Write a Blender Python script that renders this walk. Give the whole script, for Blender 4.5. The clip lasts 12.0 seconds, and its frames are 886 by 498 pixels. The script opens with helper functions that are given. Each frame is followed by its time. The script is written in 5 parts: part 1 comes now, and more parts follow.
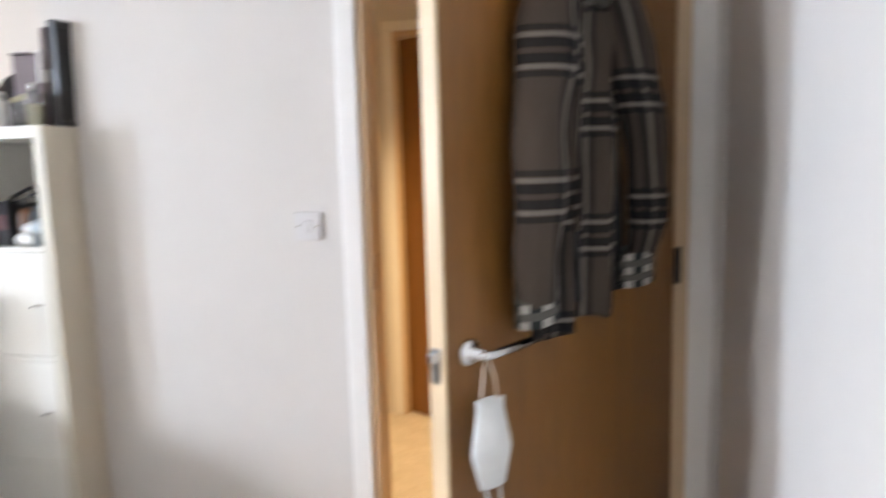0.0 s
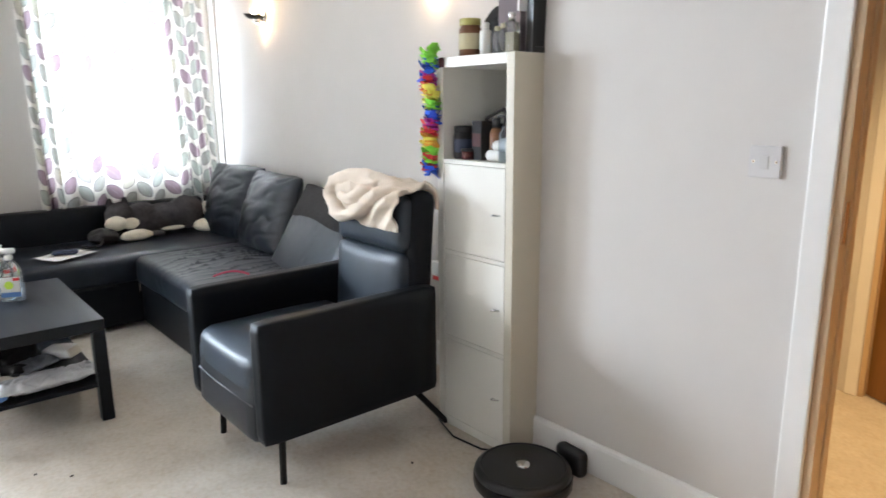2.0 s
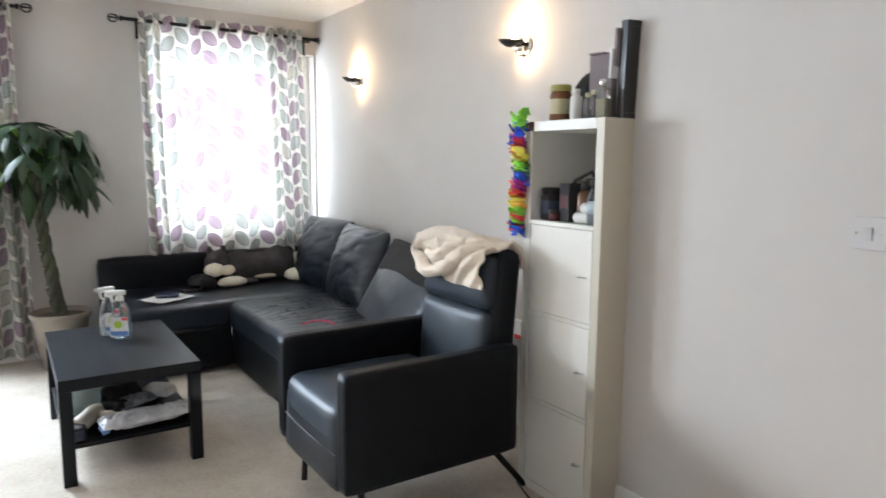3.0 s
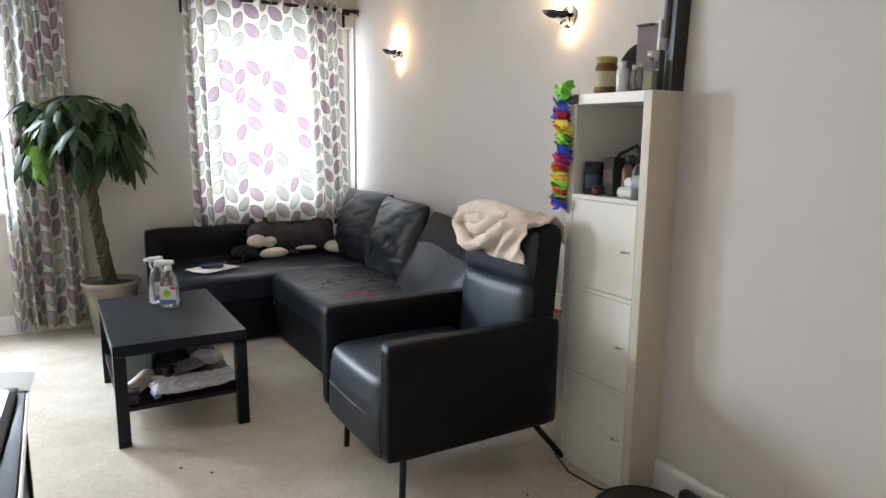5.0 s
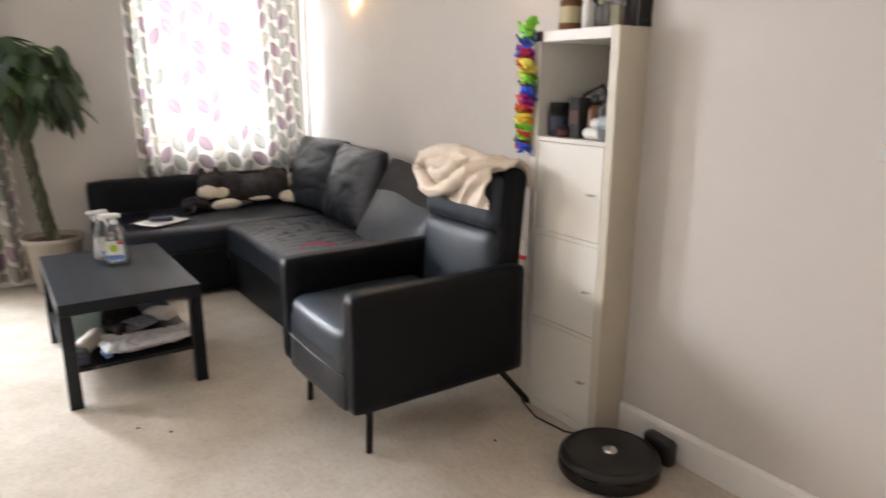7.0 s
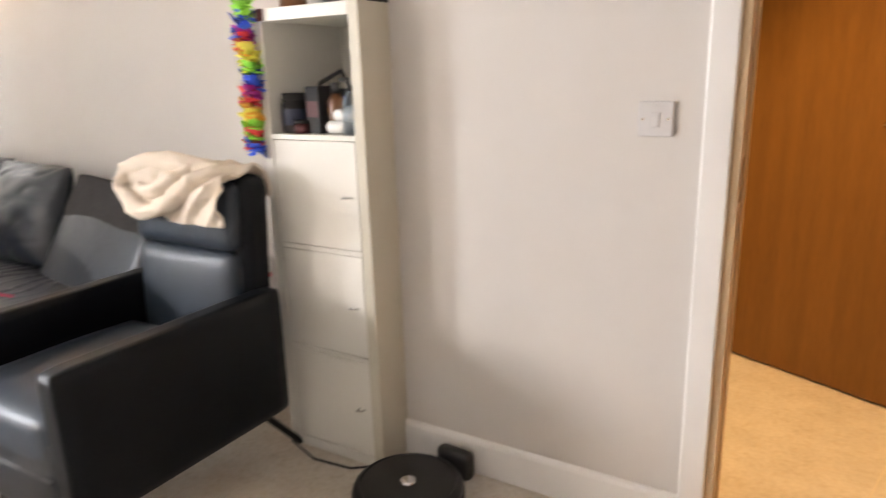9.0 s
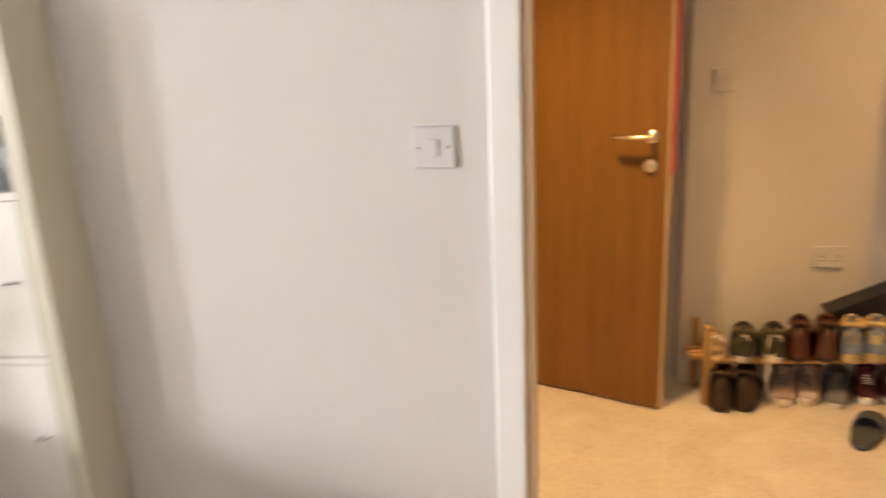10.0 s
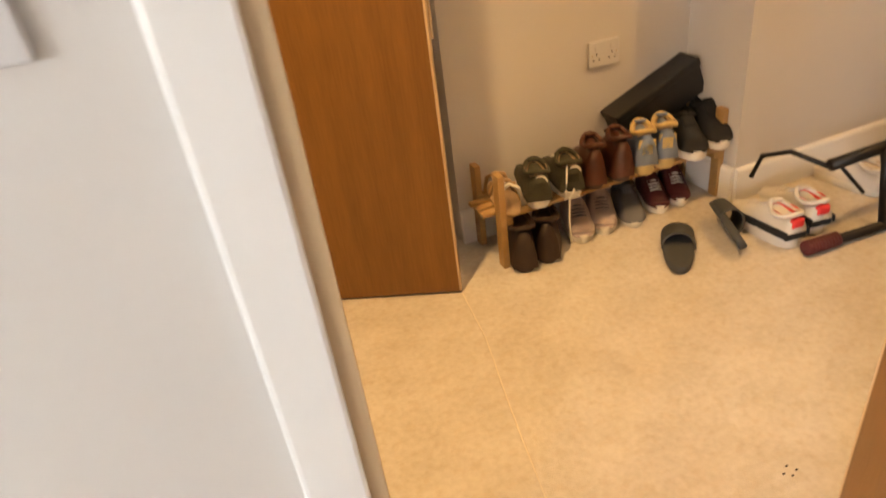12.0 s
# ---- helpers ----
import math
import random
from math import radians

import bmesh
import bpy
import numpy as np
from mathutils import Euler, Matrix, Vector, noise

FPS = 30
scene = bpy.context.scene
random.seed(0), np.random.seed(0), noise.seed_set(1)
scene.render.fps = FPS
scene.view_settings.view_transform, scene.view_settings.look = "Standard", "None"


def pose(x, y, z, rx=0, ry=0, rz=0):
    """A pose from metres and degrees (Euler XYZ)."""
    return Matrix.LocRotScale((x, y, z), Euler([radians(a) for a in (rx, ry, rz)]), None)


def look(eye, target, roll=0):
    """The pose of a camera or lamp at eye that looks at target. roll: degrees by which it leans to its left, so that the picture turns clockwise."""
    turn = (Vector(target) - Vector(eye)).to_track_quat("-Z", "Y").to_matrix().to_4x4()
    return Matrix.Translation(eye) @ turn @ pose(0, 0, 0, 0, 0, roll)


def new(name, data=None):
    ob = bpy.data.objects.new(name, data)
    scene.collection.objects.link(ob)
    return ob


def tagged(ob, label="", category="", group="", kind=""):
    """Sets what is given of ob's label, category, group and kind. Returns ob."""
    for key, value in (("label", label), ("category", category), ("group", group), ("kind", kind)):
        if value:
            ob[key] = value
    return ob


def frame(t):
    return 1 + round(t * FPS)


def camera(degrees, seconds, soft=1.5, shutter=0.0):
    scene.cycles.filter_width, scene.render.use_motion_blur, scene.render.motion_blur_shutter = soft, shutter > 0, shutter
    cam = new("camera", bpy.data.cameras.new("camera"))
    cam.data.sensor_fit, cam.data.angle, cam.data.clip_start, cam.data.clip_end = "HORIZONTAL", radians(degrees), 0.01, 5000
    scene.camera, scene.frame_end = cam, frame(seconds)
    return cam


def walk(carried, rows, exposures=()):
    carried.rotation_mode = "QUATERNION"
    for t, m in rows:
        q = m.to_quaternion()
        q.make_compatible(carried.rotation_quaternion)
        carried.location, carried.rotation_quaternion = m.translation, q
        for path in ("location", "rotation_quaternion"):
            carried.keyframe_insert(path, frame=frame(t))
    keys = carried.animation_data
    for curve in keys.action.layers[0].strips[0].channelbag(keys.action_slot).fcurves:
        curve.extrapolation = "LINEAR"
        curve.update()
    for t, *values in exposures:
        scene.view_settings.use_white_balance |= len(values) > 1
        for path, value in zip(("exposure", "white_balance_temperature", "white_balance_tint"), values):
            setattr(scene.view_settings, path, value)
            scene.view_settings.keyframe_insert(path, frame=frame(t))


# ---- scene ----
cam = camera(67.3, 12.0, shutter=0.6)
PATH = [
    (0, (-0.338, 0.258, 1.340), (-0.786, 2.272, 1.082), -1.6),
    (0.2, (-0.360, 0.248, 1.344), (-0.981, 2.205, 1.007), -2.1),
    (0.5, (-0.401, 0.270, 1.317), (-1.169, 2.164, 0.932), -2.4),
    (1, (-0.402, 0.305, 1.322), (-1.558, 1.978, 0.885), -3.3),
    (1.2, (-0.397, 0.322, 1.322), (-1.659, 1.921, 0.902), -2.6),
    (1.5, (-0.387, 0.335, 1.327), (-1.792, 1.810, 0.905), -2.8),
    (2, (-0.371, 0.339, 1.324), (-1.925, 1.650, 0.884), -0.5),
    (2.5, (-0.348, 0.330, 1.338), (-1.974, 1.582, 0.997), 0.1),
    (3, (-0.358, 0.293, 1.343), (-2.080, 1.427, 1.072), 0.5),
    (3.5, (-0.356, 0.282, 1.347), (-2.121, 1.348, 1.074), 0.2),
    (5.5, (-0.366, 0.256, 1.341), (-2.128, 1.296, 0.960), 0.8),
    (6, (-0.370, 0.259, 1.328), (-2.126, 1.295, 0.913), 0.7),
    (6.5, (-0.383, 0.275, 1.322), (-2.130, 1.310, 0.875), -0.3),
    (7, (-0.440, 0.282, 1.320), (-2.107, 1.416, 0.812), 0.2),
    (7.3, (-0.487, 0.291, 1.306), (-2.032, 1.572, 0.759), -0.7),
    (7.5, (-0.531, 0.287, 1.306), (-2.018, 1.634, 0.754), -1.9),
    (9.5, (-0.887, 0.600, 1.292), (-1.614, 2.480, 0.779), -1.9),
    (10, (-1.026, 0.799, 1.300), (-1.252, 2.802, 0.789), -2.6),
    (10.2, (-1.067, 0.897, 1.297), (-1.110, 2.915, 0.794), -2.6),
    (10.5, (-1.118, 1.056, 1.311), (-1.109, 3.094, 0.895), -5.4),
    (11, (-1.150, 1.266, 1.306), (-0.922, 3.271, 0.804), -4.8),
    (11.3, (-1.136, 1.386, 1.299), (-0.712, 3.331, 0.698), -7.3),
    (11.5, (-1.136, 1.481, 1.280), (-0.628, 3.347, 0.515), -7.3),
    (11.8, (-1.086, 1.579, 1.235), (-0.528, 3.311, 0.228), -7.1),
    (12, (-1.057, 1.655, 1.218), (-0.490, 3.333, 0.128), -8.0),
]

walk(cam, [(t, look(eye, target, roll)) for t, eye, target, roll in PATH],
     exposures=[(0.0, .20, 6550, 18), (1.2, .10, 6550, 17), (2.0, -.04, 6600, 15), (3.5, -.43, 6650, 15), (5.5, -.65, 7000, 18), (6.5, -.50, 7300, 20), (7.5, -.18, 7850, 24), (9.5, .01, 7850, 22), (12.0, .06, 7750, 19)])

# ---- light ----
world = bpy.data.worlds.new("world")
scene.world = world
world.use_nodes = True
wn = world.node_tree.nodes
sky = wn.new("ShaderNodeTexSky")
sky.sky_type = 'NISHITA'
sky.sun_disc = False
sky.sun_elevation, sky.sun_rotation = radians(42), radians(-70)
world.node_tree.links.new(sky.outputs[0], wn["Background"].inputs[0])
wn["Background"].inputs[1].default_value = 0.06


def lamp(name, kind, m, energy, colour, **more):
    data = bpy.data.lights.new(name, kind)
    data.energy, data.color = energy, colour
    for k, v in more.items():
        if k == "size":
            data.size = v
        elif k == "size_y":
            data.shape, data.size_y = 'RECTANGLE', v
        elif k == "angle":
            data.angle = v
        elif k == "radius":
            data.shadow_soft_size = v
    ob = new(name, data)
    ob.matrix_world = m
    return ob


lamp("sun", 'SUN', look((-20, 12, 16), (0, 4, 0)), 0.6, (1, .95, .88), angle=radians(12))
# daylight in the three window openings
lamp("window_daylight_near", 'AREA', look((-5.80, -.46, 1.60), (-3.3, -.30, .15)), 235, (.66, .84, 1), size=.62, size_y=1.1)
lamp("window_daylight_far", 'AREA', look((-5.80, -2.25, 1.66), (-3.3, -1.75, -.25)), 210, (.86, .92, .96), size=.9, size_y=1.0)
lamp("window_daylight_curtained", 'AREA', look((-5.80, 1.82, 1.5), (0, 1.82, 1.5)), 68, (.74, .88, 1), size=1.2, size_y=1.4)
hall = lamp("hall_downlight", 'SPOT', look((-1.05, 2.72, 2.40), (-1.0, 2.74, 0)), 200, (1, .69, .32), radius=.05)
hall.data.spot_size, hall.data.spot_blend = radians(98), .9
hall2 = lamp("hall_downlight_side", 'SPOT', look((1.02, 2.68, 2.40), (.95, 2.80, 0)), 80, (1, .64, .27), radius=.05)
hall2.data.spot_size, hall2.data.spot_blend = radians(140), .8
lamp("far_room_light", 'POINT', pose(-1.0, 4.6, 2.2), 14, (1, .78, .48), radius=.07)
for lx in (-4.70, -2.91):
    lamp("wall_lamp_glow_up", 'POINT', pose(lx - .01, 2.385, 1.975), 5.5, (1, .72, .40), radius=.02)
    lamp("wall_lamp_glow_down", 'POINT', pose(lx + .015, 2.395, 1.84), 1.5, (1, .72, .40), radius=.015)

# ---- materials ----
def mat(name, col, rough=.6, metal=0.0, var=.06, scale=18.0, bump=.05, bscale=120.0, spec=.5, coat=0.0, col2=None, stretch=None, fac=None, trans=0.0, coord="Object", dist=.004):
    m = bpy.data.materials.new(name)
    m.use_nodes = True
    nt = m.node_tree
    N, L = nt.nodes, nt.links
    b = N["Principled BSDF"]
    b.inputs["Roughness"].default_value = rough
    b.inputs["Metallic"].default_value = metal
    b.inputs["Specular IOR Level"].default_value = spec
    b.inputs["Coat Weight"].default_value = coat
    b.inputs["Transmission Weight"].default_value = trans
    tc = N.new("ShaderNodeTexCoord")
    mp = N.new("ShaderNodeMapping")
    L.new(tc.outputs[coord], mp.inputs[0])
    if stretch:
        mp.inputs["Scale"].default_value = stretch
    n1 = N.new("ShaderNodeTexNoise")
    n1.inputs["Scale"].default_value, n1.inputs["Detail"].default_value = scale, 6
    n2 = N.new("ShaderNodeTexNoise")
    n2.inputs["Scale"].default_value, n2.inputs["Detail"].default_value = scale / 9, 3
    for n in (n1, n2):
        L.new(mp.outputs[0], n.inputs["Vector"])
    add = N.new("ShaderNodeMath")
    add.operation = 'ADD'
    L.new(n1.outputs[0], add.inputs[0])
    L.new(n2.outputs[0], add.inputs[1])
    rg = N.new("ShaderNodeMapRange")
    rg.inputs[1].default_value, rg.inputs[2].default_value = .7, 1.3
    L.new(add.outputs[0], rg.inputs[0])
    mx = N.new("ShaderNodeMix")
    mx.data_type = 'RGBA'
    lo = col2 if col2 else tuple(c * (1 - var) for c in col)
    hi = col if col2 else tuple(min(1, c * (1 + var)) for c in col)
    mx.inputs[6].default_value, mx.inputs[7].default_value = (*lo, 1), (*hi, 1)
    L.new(rg.outputs[0], mx.inputs[0])
    L.new(mx.outputs[2], b.inputs["Base Color"])
    if bump:
        n3 = N.new("ShaderNodeTexNoise")
        n3.inputs["Scale"].default_value, n3.inputs["Detail"].default_value = bscale, 4
        L.new(mp.outputs[0], n3.inputs["Vector"])
        bp = N.new("ShaderNodeBump")
        bp.inputs["Strength"].default_value, bp.inputs["Distance"].default_value = bump, dist
        L.new(n3.outputs[0], bp.inputs["Height"])
        L.new(bp.outputs[0], b.inputs["Normal"])
    rr = N.new("ShaderNodeMapRange")
    rr.inputs[3].default_value, rr.inputs[4].default_value = max(.03, rough - .08), min(1, rough + .08)
    L.new(n2.outputs[0], rr.inputs[0])
    L.new(rr.outputs[0], b.inputs["Roughness"])
    return m


def glow(name, col, strength):
    m = bpy.data.materials.new(name)
    m.use_nodes = True
    b = m.node_tree.nodes["Principled BSDF"]
    b.inputs["Base Color"].default_value = (*col, 1)
    b.inputs["Emission Color"].default_value = (*col, 1)
    b.inputs["Emission Strength"].default_value = strength
    return m


M = {}
M["wall"] = mat("wall_paint", (.615, .585, .555), .75, var=.02, scale=5, bump=.12, bscale=160, dist=.002)
M["ceiling"] = mat("ceiling_paint", (.74, .72, .69), .8, var=.02, scale=5, bump=.1, bscale=150, dist=.002)
M["gloss_white"] = mat("white_gloss_paint", (.80, .79, .77), .35, var=.02, scale=8, bump=.05, bscale=60)
M["carpet"] = mat("beige_carpet", (.75, .69, .615), .95, scale=60, bump=.9, bscale=420, spec=.1, col2=(.62, .56, .48), dist=.006)
def stained(m):
    """Broad trodden patches and small stains over a carpet's colour."""
    N, L = m.node_tree.nodes, m.node_tree.links
    b = N["Principled BSDF"]
    old = b.inputs["Base Color"].links[0].from_socket
    tc = N.new("ShaderNodeTexCoord")
    for scale, lo, hi, dark, detail in ((1.7, .42, .68, .90, 4), (9, .68, .78, .88, 2), (34, .50, .66, .955, 3)):
        n, r, x = N.new("ShaderNodeTexNoise"), N.new("ShaderNodeMapRange"), N.new("ShaderNodeMix")
        n.inputs["Scale"].default_value, n.inputs["Detail"].default_value = scale, detail
        L.new(tc.outputs["Object"], n.inputs["Vector"])
        r.inputs[1].default_value, r.inputs[2].default_value = lo, hi
        L.new(n.outputs[0], r.inputs[0])
        x.data_type, x.blend_type = 'RGBA', 'MULTIPLY'
        L.new(r.outputs[0], x.inputs[0])
        L.new(old, x.inputs[6])
        x.inputs[7].default_value = (dark, dark * .97, dark * .93, 1)
        old = x.outputs[2]
    L.new(old, b.inputs["Base Color"])
    return m


stained(M["carpet"])
M["oak"] = mat("oak_veneer", (.235, .104, .024), .42, scale=22, bump=.12, bscale=60, col2=(.170, .071, .015), stretch=(9, 9, .5))
M["oak_edge"] = mat("oak_lipping", (.62, .46, .29), .45, scale=25, bump=.05, bscale=60, col2=(.58, .425, .26), stretch=(9, 9, .5))
M["pine"] = mat("pine_wood", (.45, .275, .115), .5, scale=20, bump=.1, bscale=60, col2=(.36, .205, .078), stretch=(.6, 9, 9))
# black leathers lean blue in base colour, for the daylight they mirror
M["leather"] = mat("black_leather", (.010, .013, .019), .36, scale=12, var=.2, spec=.5, bump=.25, bscale=170, dist=.0016)
def creased(m):
    """Adds long soft creases to a leather."""
    N, L = m.node_tree.nodes, m.node_tree.links
    b = N["Principled BSDF"]
    old = b.inputs["Normal"].links[0].from_socket
    tc, mp, n = N.new("ShaderNodeTexCoord"), N.new("ShaderNodeMapping"), N.new("ShaderNodeTexNoise")
    mp.inputs["Scale"].default_value = (5, 5, 8)
    n.noise_type = 'RIDGED_MULTIFRACTAL'
    n.inputs["Scale"].default_value, n.inputs["Detail"].default_value, n.inputs["Distortion"].default_value = 1.1, 3, .9
    L.new(tc.outputs["Object"], mp.inputs[0])
    L.new(mp.outputs[0], n.inputs["Vector"])
    bp = N.new("ShaderNodeBump")
    bp.inputs["Strength"].default_value, bp.inputs["Distance"].default_value = .3, .012
    L.new(n.outputs[0], bp.inputs["Height"])
    L.new(old, bp.inputs["Normal"])
    L.new(bp.outputs[0], b.inputs["Normal"])
    return m


M["leather_creased"] = creased(mat("creased_black_leather", (.008, .0125, .021), .35, scale=12, var=.2, spec=.42, bump=.25, bscale=170, dist=.0016))
# pads: the window's blue-grey sheen is put into the base colour
M["leather_sheen"] = mat("sheen_black_leather", (.020, .030, .044), .42, scale=12, var=.2, spec=.45, bump=.2, bscale=190, dist=.0012)
# same leather for sides and bases, its colour darkened for their shade
M["leather_shaded"] = mat("shaded_black_leather", (.0040, .0054, .0082), .45, scale=12, var=.2, spec=.17, bump=.2, bscale=200, dist=.001)
M["fabric_dark"] = mat("charcoal_fabric", (.035, .033, .034), .9, scale=80, var=.25, bump=.4, bscale=500, dist=.001, spec=.2)
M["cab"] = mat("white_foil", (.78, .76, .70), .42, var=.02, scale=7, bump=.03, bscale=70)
# white foil darkened and warmed: shade of the panel facing away from the windows
M["cab_shaded"] = mat("shaded_white_foil", (.60, .56, .46), .45, var=.03, scale=7, bump=.03, bscale=70)
M["blackwood"] = mat("blackbrown_foil", (.005, .0065, .010), .34, scale=14, var=.3, spec=.26, bump=.06, bscale=60, stretch=(.5, 6, 6))
M["chrome"] = mat("chrome", (.72, .72, .72), .14, metal=1, var=.03, bump=0)
M["brass"] = mat("brushed_nickel_warm", (.80, .70, .56), .22, metal=1, var=.04, bump=0)
M["black_plastic"] = mat("black_plastic", (.012, .012, .013), .35, var=.2, bump=.03)
M["black_gloss"] = mat("black_glass", (.006, .006, .007), .16, var=.1, bump=0, spec=.30)
M["white_plastic"] = mat("white_plastic", (.78, .77, .74), .35, var=.02, bump=0)
M["slate_seam"] = mat("grey_piping", (.16, .16, .17), .5, bump=0)
M["iron"] = mat("black_iron", (.012, .011, .011), .45, metal=.4, var=.3, bump=.1)


# ---- mesh helpers ----
def mesh_of(name, bm, material, smooth=False):
    me = bpy.data.meshes.new(name)
    bm.normal_update()
    bm.to_mesh(me)
    bm.free()
    me.materials.append(material)
    if smooth:
        me.polygons.foreach_set("use_smooth", [True] * len(me.polygons))
    return me


def part(name, bm, material, parent=None, label="", smooth=False, at=None):
    ob = new(name, mesh_of(name, bm, material, smooth))
    if parent:
        ob.parent = parent
    if at is not None:
        ob.matrix_basis = at
    if label:
        ob["label"] = label
    return ob


def thing(name, m, label, category, group="", kind=""):
    ob = new(name)
    ob.matrix_world = m
    ob.empty_display_size = .1
    return tagged(ob, label, category, group, kind)


def fix(name, bm, material, label="", category="", smooth=False):
    return tagged(part(name, bm, material, None, "", smooth), label, category, "", "structure")


def box(x0, y0, z0, x1, y1, z1, bev=0.0, seg=2, bm=None):
    own = bm is None
    b = bmesh.new()
    bmesh.ops.create_cube(b, size=1, matrix=Matrix.LocRotScale(((x0 + x1) / 2, (y0 + y1) / 2, (z0 + z1) / 2), None, (x1 - x0, y1 - y0, z1 - z0)))
    if bev:
        bmesh.ops.bevel(b, geom=b.edges[:], offset=bev, segments=seg, profile=.5, affect='EDGES')
    if own:
        return b
    join(bm, b)
    return bm


def join(a, b, m=None):
    if m is not None:
        b.transform(m)
    me = bpy.data.meshes.new("tmp")
    b.to_mesh(me)
    b.free()
    a.from_mesh(me)
    bpy.data.meshes.remove(me)
    return a


def soft(sx, sy, sz, r=.04, n=12, puff=(0, 0, 0), wr=0.0, seed=0, wf=5.0):
    """A cushion-like block centred on the origin: rounded edges, puffed faces and creases."""
    b = bmesh.new()
    bmesh.ops.create_cube(b, size=2)
    bmesh.ops.subdivide_edges(b, edges=b.edges[:], cuts=n, use_grid_fill=True)
    h = Vector((sx / 2, sy / 2, sz / 2))
    for v in b.verts:
        u = v.co.copy()
        p = Vector((u[i] * h[i] for i in range(3)))
        inner = Vector((max(-(h[i] - r), min(h[i] - r, p[i])) for i in range(3)))
        d = p - inner
        if d.length > 1e-6:
            p = inner + d.normalized() * r
        for i in range(3):
            j, k = (i + 1) % 3, (i + 2) % 3
            if abs(u[i]) > .99:
                p[i] += math.copysign(puff[i], u[i]) * (1 - u[j] ** 2) * (1 - u[k] ** 2)
        if wr:
            q = Vector((p.x * wf + seed * 7.3, p.y * wf, p.z * wf))
            p += Vector((noise.noise(q), noise.noise(q + Vector((31, 0, 0))), noise.noise(q + Vector((0, 47, 0))))) * wr
        v.co = p
    return b


def tube(pts, r, seg=8, bm=None, taper=None, caps=True):
    b = bmesh.new()
    pts = [Vector(p) for p in pts]
    rings = []
    up = Vector((0, 0, 1))
    for i, p in enumerate(pts):
        d = (pts[min(i + 1, len(pts) - 1)] - pts[max(i - 1, 0)]).normalized()
        a = d.cross(up if abs(d.z) < .95 else Vector((1, 0, 0))).normalized()
        c = d.cross(a)
        rr = r if taper is None else r * taper[i]
        rings.append([b.verts.new(p + (a * math.cos(2 * math.pi * k / seg) + c * math.sin(2 * math.pi * k / seg)) * rr) for k in range(seg)])
    for s, e in zip(rings, rings[1:]):
        for k in range(seg):
            b.faces.new((s[k], s[(k + 1) % seg], e[(k + 1) % seg], e[k]))
    if caps:
        b.faces.new(rings[0][::-1])
        b.faces.new(rings[-1])
    bmesh.ops.recalc_face_normals(b, faces=b.faces[:])
    if bm is None:
        return b
    return join(bm, b)


def lathe(profile, seg=24, bm=None, m=None, sx=1.0, sy=1.0):
    """Profile of (radius, height), turned round z."""
    b = bmesh.new()
    rings = []
    for r, z in profile:
        if r < 1e-5:
            rings.append([b.verts.new((0, 0, z))])
        else:
            rings.append([b.verts.new((r * sx * math.cos(2 * math.pi * k / seg), r * sy * math.sin(2 * math.pi * k / seg), z)) for k in range(seg)])
    for s, e in zip(rings, rings[1:]):
        for k in range(seg):
            q = [s[k % len(s)], s[(k + 1) % len(s)], e[(k + 1) % len(e)], e[k % len(e)]]
            q = list(dict.fromkeys(q))
            if len(q) > 2:
                b.faces.new(q)
    bmesh.ops.recalc_face_normals(b, faces=b.faces[:])
    if m is not None:
        b.transform(m)
    if bm is None:
        return b
    return join(bm, b)


def arc(pts, n=26):
    """Smooth line through a few points."""
    out = []
    for k in range(n + 1):
        q = k / n * (len(pts) - 1)
        i = min(int(q), len(pts) - 2)
        f = q - i
        a, b_, c_, d_ = (Vector(pts[max(0, min(len(pts) - 1, i + o))]) for o in (-1, 0, 1, 2))
        out.append(tuple(.5 * (2 * b_ + (c_ - a) * f + (2 * a - 5 * b_ + 4 * c_ - d_) * f ** 2 + (3 * b_ - a - 3 * c_ + d_) * f ** 3)))
    return out


# ---- plan ----
WX, EX = -5.50, 0.02          # faces of west and east walls
NY, NY2 = 2.184, 2.44         # face of the north wall, and of its recessed stretch
JOG = -1.995
CEIL = 2.43
DL, DR = -.987, -.095         # clear door opening
HY, HY2 = 3.53, 3.25          # back wall of the hall, and its forward stretch
HX = .58
TH = .085

# floors
fix("floor", box(WX - .15, -3.7, -.08, EX + .15, NY + .03, 0), M["carpet"], "beige short-pile carpet with small stains", "carpet")
bm = box(WX - .15, NY + .03, -.08, JOG, NY2 + .1, -.0005)
fix("floor_recess", bm, M["carpet"], "beige short-pile carpet", "carpet")
bm = box(JOG, NY + .03, -.08, 3.0, 5.5, -.0005)
fix("floor_hall", bm, M["carpet"], "beige carpet in the hall", "carpet")
fix("ceiling", box(WX - .15, -3.7, CEIL, EX + .15, NY2 + .1, CEIL + .1), M["ceiling"], "plain white painted ceiling", "ceiling")
fix("ceiling_hall", box(JOG - .1, NY2 + .1, CEIL, 3.0, 5.5, CEIL + .1), M["ceiling"], "plain white hall ceiling", "ceiling")
bm = box(EX + .15, NY + TH, CEIL, 3.0, NY2 + .1, CEIL + .1)
fix("ceiling_hall_side", bm, M["ceiling"], "plain white hall ceiling", "ceiling")

